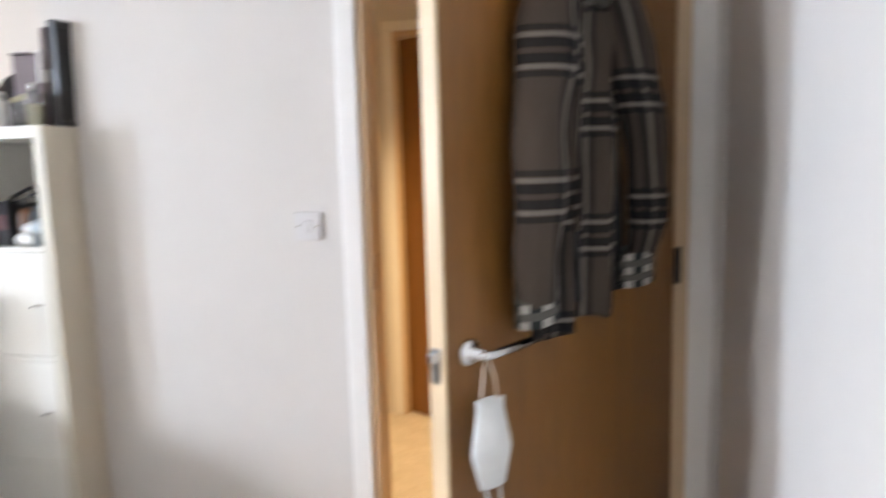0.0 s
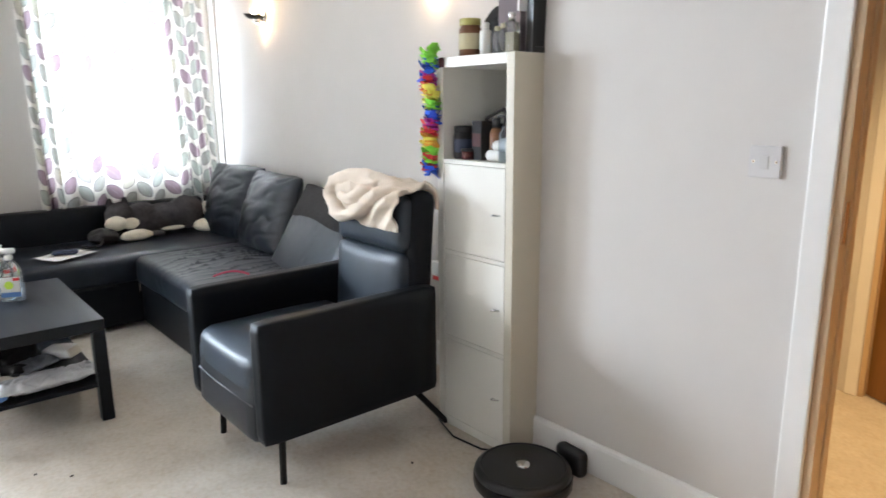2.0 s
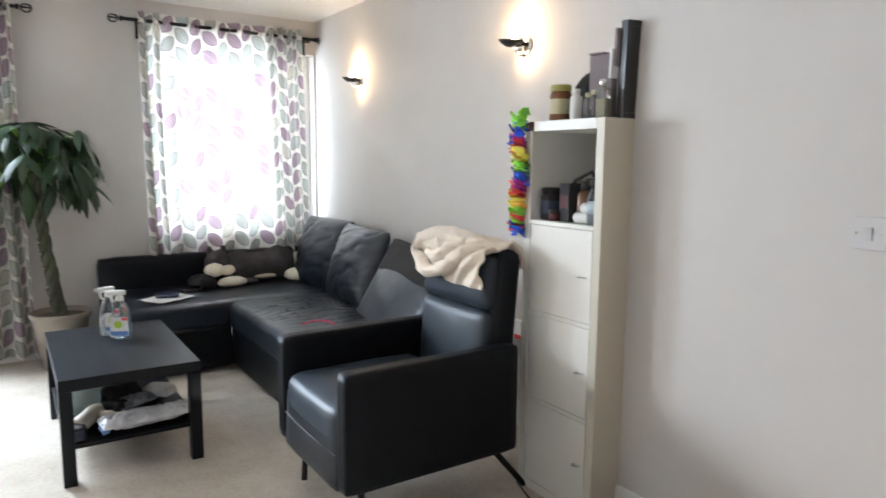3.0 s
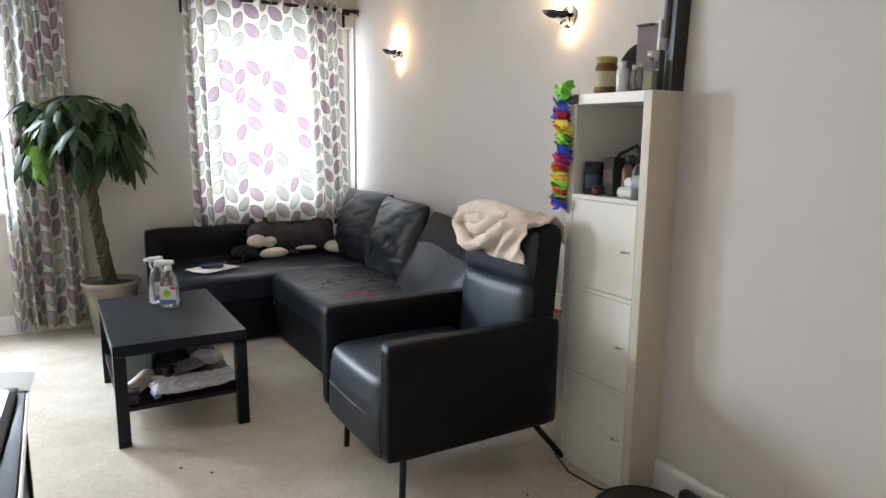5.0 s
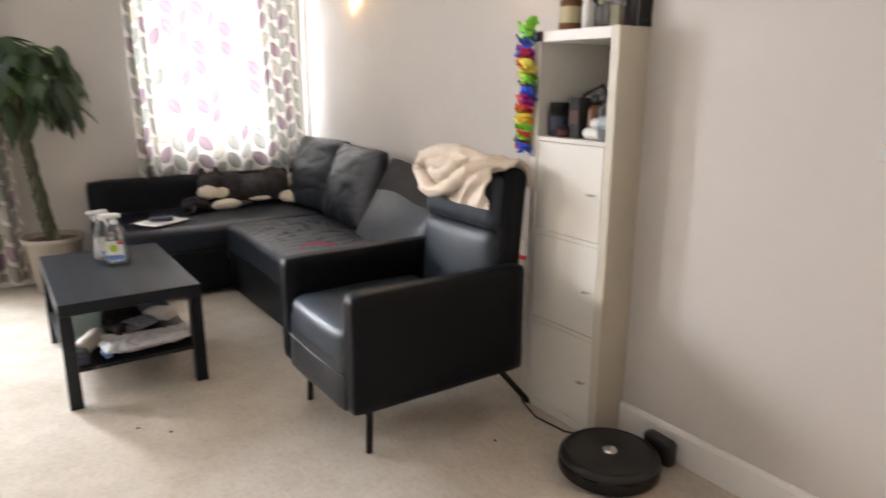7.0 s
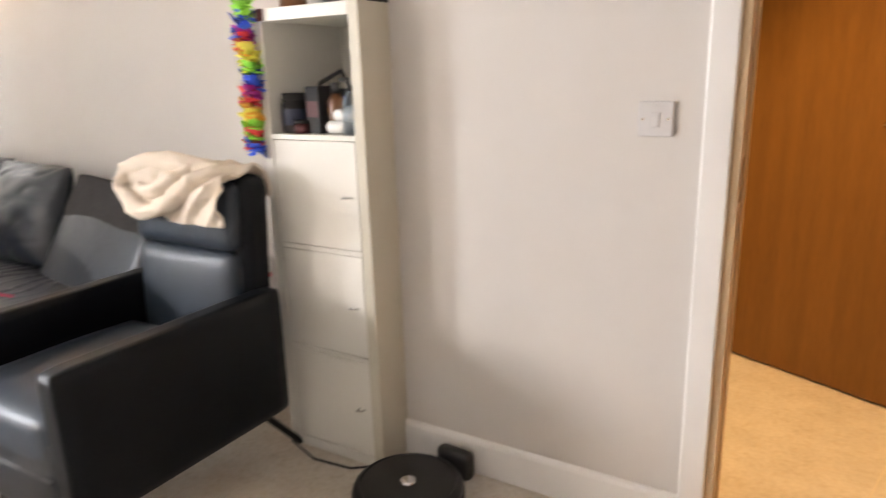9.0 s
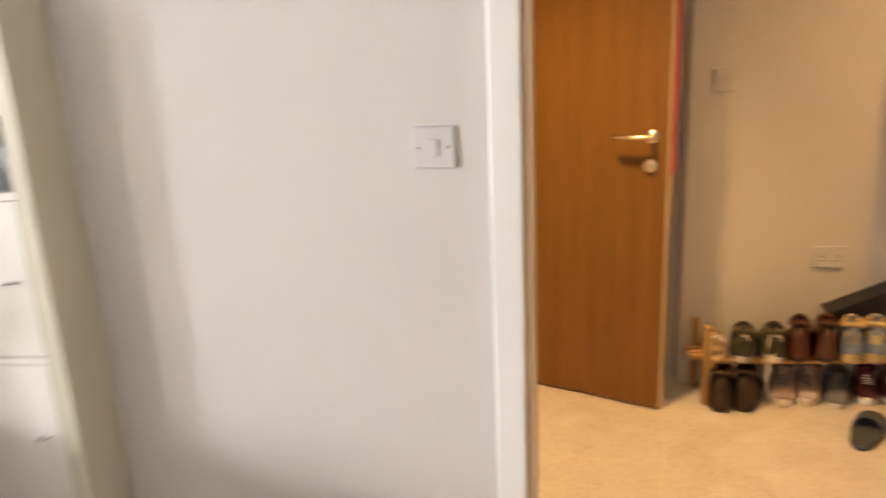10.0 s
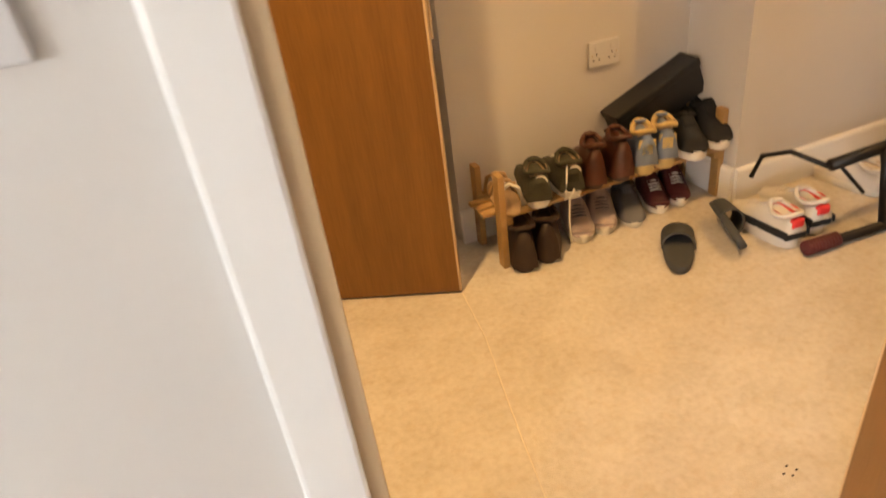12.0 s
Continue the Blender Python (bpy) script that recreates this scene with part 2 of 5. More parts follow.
# west wall with three windows
def wall_with_holes(axis, face, back, a0, a1, holes):
    """A wall across x (axis 'x') or y, from a0 to a1, with holes (a, b, z0, z1) in order."""
    b = bmesh.new()
    lo, hi = min(face, back), max(face, back)

    def put(p, q, z0, z1):
        if q - p < 1e-4 or z1 - z0 < 1e-4:
            return
        if axis == 'x':
            box(lo, p, z0, hi, q, z1, bm=b)
        else:
            box(p, lo, z0, q, hi, z1, bm=b)
    at = a0
    for p, q, z0, z1 in holes:
        put(at, p, 0, CEIL)
        put(p, q, 0, z0)
        put(p, q, z1, CEIL)
        at = q
    put(at, a1, 0, CEIL)
    return b


WIN = [(-2.78, -1.72, .80, 2.17), (-.95, .03, .80, 2.17), (1.2, 2.425, .80, 2.17)]
fix("wall_west", wall_with_holes('x', WX, WX - .22, -3.7, NY2 + .1, WIN), M["wall"], "white painted window wall", "wall")
fix("wall_north_recess", box(WX, NY2, 0, JOG - .1, NY2 + .1, CEIL), M["wall"], "white painted wall with two wall lamps", "wall")
fix("wall_return", box(JOG - .1, NY + TH, 0, JOG, 3.8, CEIL), M["wall"], "white painted wall return", "wall")
fix("wall_north", wall_with_holes('y', NY, NY + TH, JOG - .1, 3.0, [(DL - .028, .060, 0, 2.03)]), M["wall"], "white painted wall beside the door", "wall")
fix("wall_stub", box(DR + .028, NY, 0, .0595, NY + .03, 2.03), M["wall"], "narrow white wall beside the door hinges", "wall")
fix("wall_east", box(EX, -3.7, 0, EX + .12, NY, CEIL), M["wall"], "white painted wall behind the open door", "wall")
fix("wall_south", box(WX, -3.7, 0, EX, -3.6, CEIL), M["wall"], "plain white wall", "wall")
# hall
fix("wall_hall_back", box(-.345, HY, 0, HX + .1, HY + .2, CEIL), M["wall"], "cream painted hall wall", "wall")
fix("wall_hall_door", wall_with_holes('y', 3.63, HY + .2, JOG, -.345, [(-1.326, -.371, 0, 2.03)]), M["wall"], "cream painted hall wall round the door", "wall")
fix("wall_hall_front", box(HX, HY2, 0, 3.0, HY, CEIL), M["wall"], "cream painted projecting hall wall", "wall")
fix("wall_hall_end", box(2.9, NY + TH, 0, 3.0, HY2, CEIL), M["wall"], "cream painted hall end wall", "wall")
fix("wall_far_room", wall_with_holes('y', 5.4, 5.5, JOG, HX + .1, []), M["wall"], "cream wall of the far room", "wall")
fix("wall_far_left", box(JOG - .1, 3.8, 0, JOG, 5.5, CEIL), M["wall"], "cream wall of the far room", "wall")
fix("wall_far_right", box(HX, HY + .1, 0, HX + .1, 5.4, CEIL), M["wall"], "cream wall of the far room", "wall")


# skirtings: a board with a rounded top
def skirting(name, x0, y0, x1, y1, nx, ny, h=.125, d=.016):
    """Along the line from (x0,y0) to (x1,y1); (nx,ny) points into the room."""
    b = bmesh.new()
    prof = [(0, 0), (d, 0), (d, h - .016), (d * .8, h - .006), (d * .35, h), (0, h)]
    ends = []
    for x, y in ((x0, y0), (x1, y1)):
        ends.append([b.verts.new((x + nx * (p + .001), y + ny * (p + .001), z)) for p, z in prof])
    n = len(prof)
    for k in range(n):
        b.faces.new((ends[0][k], ends[0][(k + 1) % n], ends[1][(k + 1) % n], ends[1][k]))
    b.faces.new(ends[0])
    b.faces.new(ends[1][::-1])
    bmesh.ops.recalc_face_normals(b, faces=b.faces[:])
    return fix(name, b, M["gloss_white"], "white gloss skirting board", "skirting")


skirting("baseboard_north", JOG, NY, DL - .090, NY, 0, -1)
skirting("baseboard_east", EX, -3.6, EX, NY - .02, -1, 0)
skirting("baseboard_west", WX, -3.6, WX, NY2, 1, 0)
skirting("baseboard_recess", WX + .02, NY2, JOG - .1, NY2, 0, -1)
skirting("baseboard_south", WX + .02, -3.6, EX - .02, -3.6, 0, 1)
skirting("baseboard_hall_back", -.345, HY, HX, HY, 0, -1)
skirting("baseboard_hall_front", HX, HY2, 2.9, HY2, 0, -1)
skirting("baseboard_hall_return", HX, HY - .018, HX, HY2, -1, 0)

# door frames
def door_frame(name, x0, x1, yf, yb, ztop, archw=.064, short=False):
    """Oak lining with stops and white architraves round an opening from x0 to x1, wall faces yf (room) and yb."""
    t = thing(name, pose(0, 0, 0), "oak door lining with white painted architraves", "door frame", kind="structure")
    lw = .026
    part("lining_side", box(x0 - lw, yf - .004, 0, x0, yb + .004, ztop, .002), M["oak_edge"], t)
    part("lining_side", box(x1 - (.020 if short else 0), yf - .003, 0, x1 + lw, (yf + .022) if short else (yb + .004), ztop, .002), M["oak_edge"], t)
    part("lining_head", box(x0 - lw, yf - .004, ztop, x1 + lw, yb + .004, ztop + lw, .002), M["oak_edge"], t)
    part("door_stop", box(x0 - .001, yf + .05, 0, x0 + .006, yf + .085, ztop - .001, .002), M["oak_edge"], t)
    if not short:
        part("door_stop", box(x1 - .012, yf + .05, 0, x1 + .001, yf + .085, ztop - .001, .002), M["oak_edge"], t)
    for y0, y1 in ((yf - .018, yf - .0005), (yb + .0005, yb + .018)):
        part("architrave", box(x0 - lw - archw, y0, 0, x0 - lw + .004, y1, ztop + lw, .006), M["gloss_white"], t)
        if not short or y0 < yf:
            part("architrave", box(x1 + lw - .004, y0, 0, x1 + lw + archw, y1, ztop + lw, .006), M["gloss_white"], t)
        part("architrave", box(x0 - lw - archw, y0, ztop + lw + .0005, x1 + lw + archw, y1, ztop + lw + archw, .006), M["gloss_white"], t)
    return t


f1 = door_frame("door_frame", DL, DR, NY, NY + TH, 2.0, short=True)
part("strike_plate", box(DL - .0005, NY + .008, .965, DL + .002, NY + .032, 1.075, .0008), M["brass"], f1, "small metal strike plate")
door_frame("door_frame", -1.30, -.397, 3.63, HY + .2, 2.0, archw=.05)


# ---- doors ----
def leaf_door(name, width, m, label, hinge_side=1, both=True):
    """Flush oak leaf; its hinge line is the local z axis, the leaf runs along -x (times hinge_side), front face towards -y."""
    t = thing(name, m, label, "door")
    w = width
    th = .040
    s = -hinge_side
    x0, x1 = sorted((0, s * w))
    part("leaf", box(x0 + .006, 0, .008, x1 - .006, th, 1.985, .0015), M["oak"], t)
    for a, b_ in ((x0, x0 + .0059), (x1 - .0059, x1)):
        part("lipping", box(a, .0005, .008, b_, th - .0005, 1.985, .001), M["oak_edge"], t, "pale solid oak edge strip")
    return t


def lever(t, x, z, yface, ny, sx, metal):
    """Round-rose lever handle on the face y=yface, pointing along sx."""
    h = part("door_handle", lathe([(0, 0), (.026, 0), (.026, .006), (.022, .009), (.011, .010), (.010, .045), (0, .045)], 20, m=Matrix.Translation((x, yface, z)) @ Matrix.Rotation(radians(90 if ny < 0 else -90), 4, 'X')), metal, t, "round rose with straight lever", smooth=True)
    part("lever", tube([(x - sx * .008, yface + ny * .043, z), (x + sx * .02, yface + ny * .047, z), (x + sx * .06, yface + ny * .047, z), (x + sx * .128, yface + ny * .045, z)], .0095, 10), metal, h, smooth=True)
    return h


HINGE = (-.110, 2.167)
OPEN1 = 58.2
d1 = leaf_door("door_living_room", .915, pose(HINGE[0], HINGE[1], 0, 0, 0, OPEN1), "open oak veneer door with coat and chrome handle")
lever(d1, -.915 + .062, .995, 0, -1, 1, M["chrome"])
lever(d1, -.915 + .062, .995, .040, 1, 1, M["chrome"])
part("latch_plate", box(-.9175, .01, .945, -.9155, .034, 1.012, .0006), M["chrome"], d1, "steel latch face plate")
part("latch_bolt", box(-.930, .014, .986, -.918, .030, 1.005, .002), M["chrome"], d1)
for z in (.22, 1.0, 1.78):
    part("hinge", tube([(.004, -.006, z), (.004, -.006, z + .1)], .010, 10), M["iron"], d1, "dark steel butt hinge")

d2 = leaf_door("door_hall", .920, pose(-1.302, 3.657, 0), "half-open oak veneer door with lever and thumb turn", hinge_side=-1)
d2.matrix_world = pose(-1.302, 3.657, 0, 0, 0, -25.9)
lever(d2, .858, 1.07, 0, -1, -1, M["brass"])
part("thumb_turn", lathe([(0, 0), (.026, 0), (.026, .008), (.02, .011), (0, .011)], 20, m=Matrix.Translation((.853, 0, .965)) @ Matrix.Rotation(radians(90), 4, 'X')), M["brass"], d2, "round thumb turn plate", smooth=True)
for z in (.22, 1.0, 1.78):
    part("hinge", tube([(-.004, -.003, z), (-.004, -.003, z + .1)], .0065, 8), M["chrome"], d2)


# ---- living room, large things ----
def cabinet():
    t = thing("cube_cabinet", pose(-2.412, 2.035, 0), "tall white cube cabinet with three closed doors and open top cell", "cabinet")
    w, d, h = .416, .39, 1.50
    o, p = .038, (1.50 - .038 * 2 + .016) / 4
    part("side_panel", box(0, 0, 0, o, d, h, .002), M["cab"], t)
    part("side_panel", box(w - o, 0, 0, w, d, h, .002), M["cab_shaded"], t)
    part("top_panel", box(o, 0, h - o, w - o, d, h, .002), M["cab"], t)
    part("bottom_panel", box(o, 0, 0, w - o, d, o, .002), M["cab"], t)
    part("back_panel", box(o, d - .008, o, w - o, d, h - o), M["cab"], t)
    for k in range(1, 4):
        part("shelf_board", box(o, 0, o + k * p - .016, w - o, d - .01, o + k * p, .001), M["cab"], t)
    for k in range(3):
        z0 = o + k * p
        dr = part("cabinet_door", box(o + .002, .001, z0 + .002, w - o - .002, .017, z0 + p - .018, .002), M["cab"], t)
        part("handle", tube([(w - o - .052, .001, z0 + .17), (w - o - .050, -.016, z0 + .171), (w - o - .034, -.018, z0 + .173), (w - o - .028, .001, z0 + .170)], .0035, 8), M["chrome"], dr, "small curved metal pull", smooth=True)
    return t


cabinet()


def armchair():
    t = thing("recliner_armchair", pose(-2.62, 1.18, 0), "black leather recliner armchair with high back and thin legs", "armchair")
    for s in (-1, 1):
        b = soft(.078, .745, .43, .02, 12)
        part("arm", b, M["leather_shaded"], t, smooth=True, at=pose(s * .290, .3775, .425))
    part("seat", soft(.50, .60, .17, .05, 12, (0, .01, .016), .003, 3), M["leather_sheen"], t, smooth=True, at=pose(0, .31, .415))
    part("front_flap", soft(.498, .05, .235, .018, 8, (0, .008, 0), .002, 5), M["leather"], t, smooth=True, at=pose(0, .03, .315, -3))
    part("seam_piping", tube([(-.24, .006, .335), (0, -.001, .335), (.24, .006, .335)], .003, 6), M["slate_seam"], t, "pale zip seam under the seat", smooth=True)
    part("seat_base", box(-.25, .06, .215, .25, .74, .345, .01), M["leather_shaded"], t)
    back = part("backrest", soft(.545, .105, .645, .035, 14, (0, .008, .01), .002, 9), M["leather_shaded"], t, smooth=True, at=pose(-.008, .735, .675, -4.5))
    part("lumbar_pad", soft(.48, .08, .40, .035, 14, (0, .014, 0), .003, 11), M["leather_sheen"], back, smooth=True, at=pose(0, -.05, -.12))
    part("head_pad", soft(.48, .08, .22, .035, 14, (0, .014, 0), .003, 12), M["leather_sheen"], back, smooth=True, at=pose(0, -.052, .19))
    for x, y, dx, dy in ((-.262, .10, -.10, 0), (.235, .11, -.04, 0), (-.25, .66, 0, .12), (.245, .66, 0, .20)):
        part("leg", tube([(x, y, .23), (x + dx * .3, y + dy, 0)], .013, 8), M["iron"], t)
    return t


armchair()


def coffee_table():
    t = thing("coffee_table", pose(-3.35, .42, 0), "black-brown rectangular coffee table with lower shelf", "coffee table")
    l, w, h = .92, .555, .455
    part("tabletop", box(-l, 0, h - .05, 0, w, h, .002), M["blackwood"], t)
    lg = .05
    for x in (-l, -lg):
        for y in (0, w - lg):
            part("leg", box(x, y, 0, x + lg, y + lg, h - .0505, .002), M["blackwood"], t)
    part("lower_shelf", box(-l + .02, .012, .155, -.012, w - .012, .171, .001), M["blackwood"], t)
    return t


coffee_table()


def pillow(w, h, t, seed, crease=.010):
    """A stuffed square cushion standing in the xz plane: sewn edges all round, creases running in from the seams."""
    b = bmesh.new()
    n = 44
    sides = []
    for s in (-1, 1):
        g = []
        for i in range(n + 1):
            row = []
            for j in range(n + 1):
                u, v = 2 * i / n - 1, 2 * j / n - 1
                x = w / 2 * u * (1 - .02 * (1 - v * v) * abs(u) - .035 * u * u * v ** 4)
                z = h / 2 * v * (1 - .02 * (1 - u * u) * abs(v) - .035 * v * v * u ** 4)
                full = max(0, (1 - u ** 6) * (1 - v ** 6))
                y = t / 2 * full ** .55 * (.55 + .45 * (1 - u * u) * (1 - v * v))
                q = Vector((u * 1.6 + v * .7 + seed * 3.1, v * 3.4 - u * 1.2, seed * 1.7 + s))
                line = max(0, 1 - 5.5 * abs(noise.noise(q + Vector((noise.noise(q * .8), noise.noise(q * .9 + Vector((9, 0, 0))), 0)) * .5)))
                rim = min(1, .35 + .9 * max(abs(u), abs(v)))
                y += (-crease * line * rim + .006 * noise.noise(q * 1.3)) * full ** .3
                row.append((x + .006 * noise.noise(q * 1.1), s * max(y, .003), z + .008 * noise.noise(q * .9 + Vector((0, 5, 0)))))
            g.append([b.verts.new(p) for p in row])
        sides.append(g)
    for g in sides:
        for i in range(n):
            for j in range(n):
                b.faces.new((g[i][j], g[i + 1][j], g[i + 1][j + 1], g[i][j + 1]))
    lo, hi = sides
    ring = [(i, 0) for i in range(n)] + [(n, j) for j in range(n)] + [(i, n) for i in range(n, 0, -1)] + [(0, j) for j in range(n, 0, -1)]
    for (i, j), (k, m) in zip(ring, ring[1:] + ring[:1]):
        b.faces.new((lo[i][j], lo[k][m], hi[k][m], hi[i][j]))
    bmesh.ops.recalc_face_normals(b, faces=b.faces[:])
    return b


def sofa():
    t = thing("corner_sofa_bed", pose(-5.46, .78, 0), "black leather corner sofa bed with wrinkled pulled-out seat", "sofa")
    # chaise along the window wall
    part("chaise_base", box(.02, .02, .03, .885, 1.60, .30, .02), M["leather_shaded"], t)
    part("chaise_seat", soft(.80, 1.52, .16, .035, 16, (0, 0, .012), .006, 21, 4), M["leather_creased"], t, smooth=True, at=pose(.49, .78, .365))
    part("backrest_side", soft(.14, 1.62, .64, .035, 12, (.004, 0, .004), .004, 23), M["leather_shaded"], t, smooth=True, at=pose(.07, .82, .345))
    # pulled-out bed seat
    part("bed_base", box(.89, .68, .03, 2.05, 1.62, .29, .02), M["leather_shaded"], t)
    b = soft(1.28, .98, .17, .045, 104, (0, 0, .018), .004, 27, 5)
    for v in b.verts:
        if v.co.z > .05:
            q = v.co
            mask_ = max(0, 1 - ((q.x + .12) / .50) ** 2) * max(0, 1 - ((q.y + .10) / .40) ** 2)
            wob = q.x * 13 + 1.1 * noise.noise((q.x * 3, q.y * 5, 2)) + .5 * q.y
            ridge = 1 - abs(math.sin(wob * math.pi))
            v.co.z += (.026 * ridge ** 6 * max(0, .45 + noise.noise((q.x * 9, q.y * 4, 7))) - .003) * mask_
    part("bed_seat", b, M["leather_creased"], t, smooth=True, at=pose(1.515, 1.15, .36))
    part("pull_strap", soft(.02, .012, .07, .005, 3), M["chrome"], t, "grey pull loop", at=pose(.93, .665, .27))
    part("back_panel", box(.15, 1.565, .05, 2.45, 1.655, .62, .02), M["leather_shaded"], t)
    for k, (x, rz, lean, z, y) in enumerate(((.60, 6, -16, .672, 1.43), (1.21, -2, -19, .665, 1.40))):
        part("back_cushion", pillow(.66, .53, .23, 31 + k), M["leather_creased"], t, smooth=True, at=pose(x, y, z, lean, 0, rz))
    lean = pose(1.975, 1.32, .60, -30, 3, -6)
    part("fallen_back_cushion", soft(.74, .115, .56, .022, 20, (0, .018, 0), .004, 41, 5), M["leather_creased"], t, "tilted cushion with a fabric top band", smooth=True, at=lean)
    part("fabric_band", soft(.746, .124, .225, .020, 12, (0, .018, 0), .003, 43), M["fabric_dark"], t, "charcoal fabric band", smooth=True, at=lean @ pose(0, 0, .172))
    return t


sofa()


def robot_vacuum():
    t = thing("robot_vacuum", pose(-1.815, 1.915, 0), "round black robot vacuum cleaner on its charging dock", "robot vacuum")
    part("body", lathe([(0, .012), (.155, .012), (.168, .02), (.170, .05), (.170, .074), (.165, .083), (.150, .088), (.05, .090), (0, .090)], 48), M["black_plastic"], t, smooth=True)
    part("bumper", lathe([(.1705, .022), (.174, .028), (.174, .060), (.1705, .066)], 48), M["black_gloss"], t, smooth=True)
    part("rim_ring", lathe([(.150, .088), (.153, .0915), (.149, .093), (.146, .089)], 48), M["black_plastic"], t, smooth=True)
    part("top_button", lathe([(0, .096), (.022, .096), (.025, .093), (.026, .0895)], 24), M["chrome"], t, "round silver button", smooth=True)
    part("dock_tower", soft(.13, .05, .10, .02, 6), M["black_plastic"], t, "charging dock", smooth=True, at=pose(.045, .212, .05, 0, 0, -4))
    part("wheel", box(-.12, -.02, 0, -.09, .02, .02), M["black_plastic"], t)
    part("wheel", box(.09, -.02, 0, .12, .02, .02), M["black_plastic"], t)
    return t


robot_vacuum()


def desk():
    t = thing("black_gloss_desk", pose(-2.24, .17, 0), "black gloss topped low desk", "desk")
    part("desktop", box(0, -.62, .72, 1.15, 0, .75, .003), M["black_gloss"], t)
    for x in (.01, 1.10):
        part("side_panel", box(x, -.60, 0, x + .035, -.012, .7195, .002), M["blackwood"], t)
    part("edge_trim", box(.0, .0005, .722, 1.15, .004, .748), M["chrome"], t, "thin grey edge strip")
    part("front_panel", box(.046, -.04, .15, 1.10, -.02, .719), M["blackwood"], t)
    return t


desk()


# ---- windows, curtains ----
def make_glass():
    m = bpy.data.materials.new("window_glass")
    m.use_nodes = True
    b = m.node_tree.nodes["Principled BSDF"]
    b.inputs["Base Color"].default_value = (.96, .98, .97, 1)
    b.inputs["Roughness"].default_value = .02
    b.inputs["Transmission Weight"].default_value = 1
    b.inputs["IOR"].default_value = 1.2
    return m


M["glass"] = make_glass()
M["pvc"] = mat("white_upvc", (.80, .80, .79), .3, var=.02, bump=0)


def window(name, y0, y1, z0, z1):
    t = thing(name, pose(0, 0, 0), "white framed window in the wall", "window", kind="structure")
    x0, x1 = WX - .17, WX - .11
    f = part("window_frame", box(x0, y0, z0, x1, y0 + .06, z1, .004), M["pvc"], t)
    part("window_frame", box(x0, y1 - .06, z0, x1, y1, z1, .004), M["pvc"], t)
    part("window_frame", box(x0, y0 + .06, z0, x1, y1 - .06, z0 + .06, .004), M["pvc"], t)
    part("window_frame", box(x0, y0 + .06, z1 - .06, x1, y1 - .06, z1, .004), M["pvc"], t)
    n = max(2, round((y1 - y0) / .8))
    cuts = [y0 + .03] + [y0 + (y1 - y0) * k / n for k in range(1, n)] + [y1 - .03]
    for y in cuts[1:-1]:
        part("mullion", box(x0, y - .03, z0 + .06, x1, y + .03, z1 - .06, .004), M["pvc"], t)
    for a, b in ((p + .03, q - .03) for p, q in zip(cuts, cuts[1:])):
        p = part("pane", box(x0 + .028, a, z0 + .06, x0 + .034, b, z1 - .06), M["glass"], t)
        p.visible_shadow = False
    part("window_sill", box(WX - .11, y0 + .002, z0 - .002, WX + .035, y1 - .002, z0 + .022, .006), M["gloss_white"], t)


for k, w_ in enumerate(WIN):
    window("window_%d" % (k + 1), *w_)
M["outside"] = glow("bright_overcast_sky", (.95, .98, 1), 2.6)
fix("backdrop", box(-9.0, -8, -3, -8.95, 9, 9), M["outside"], "bright white sky outside the windows", "sky")


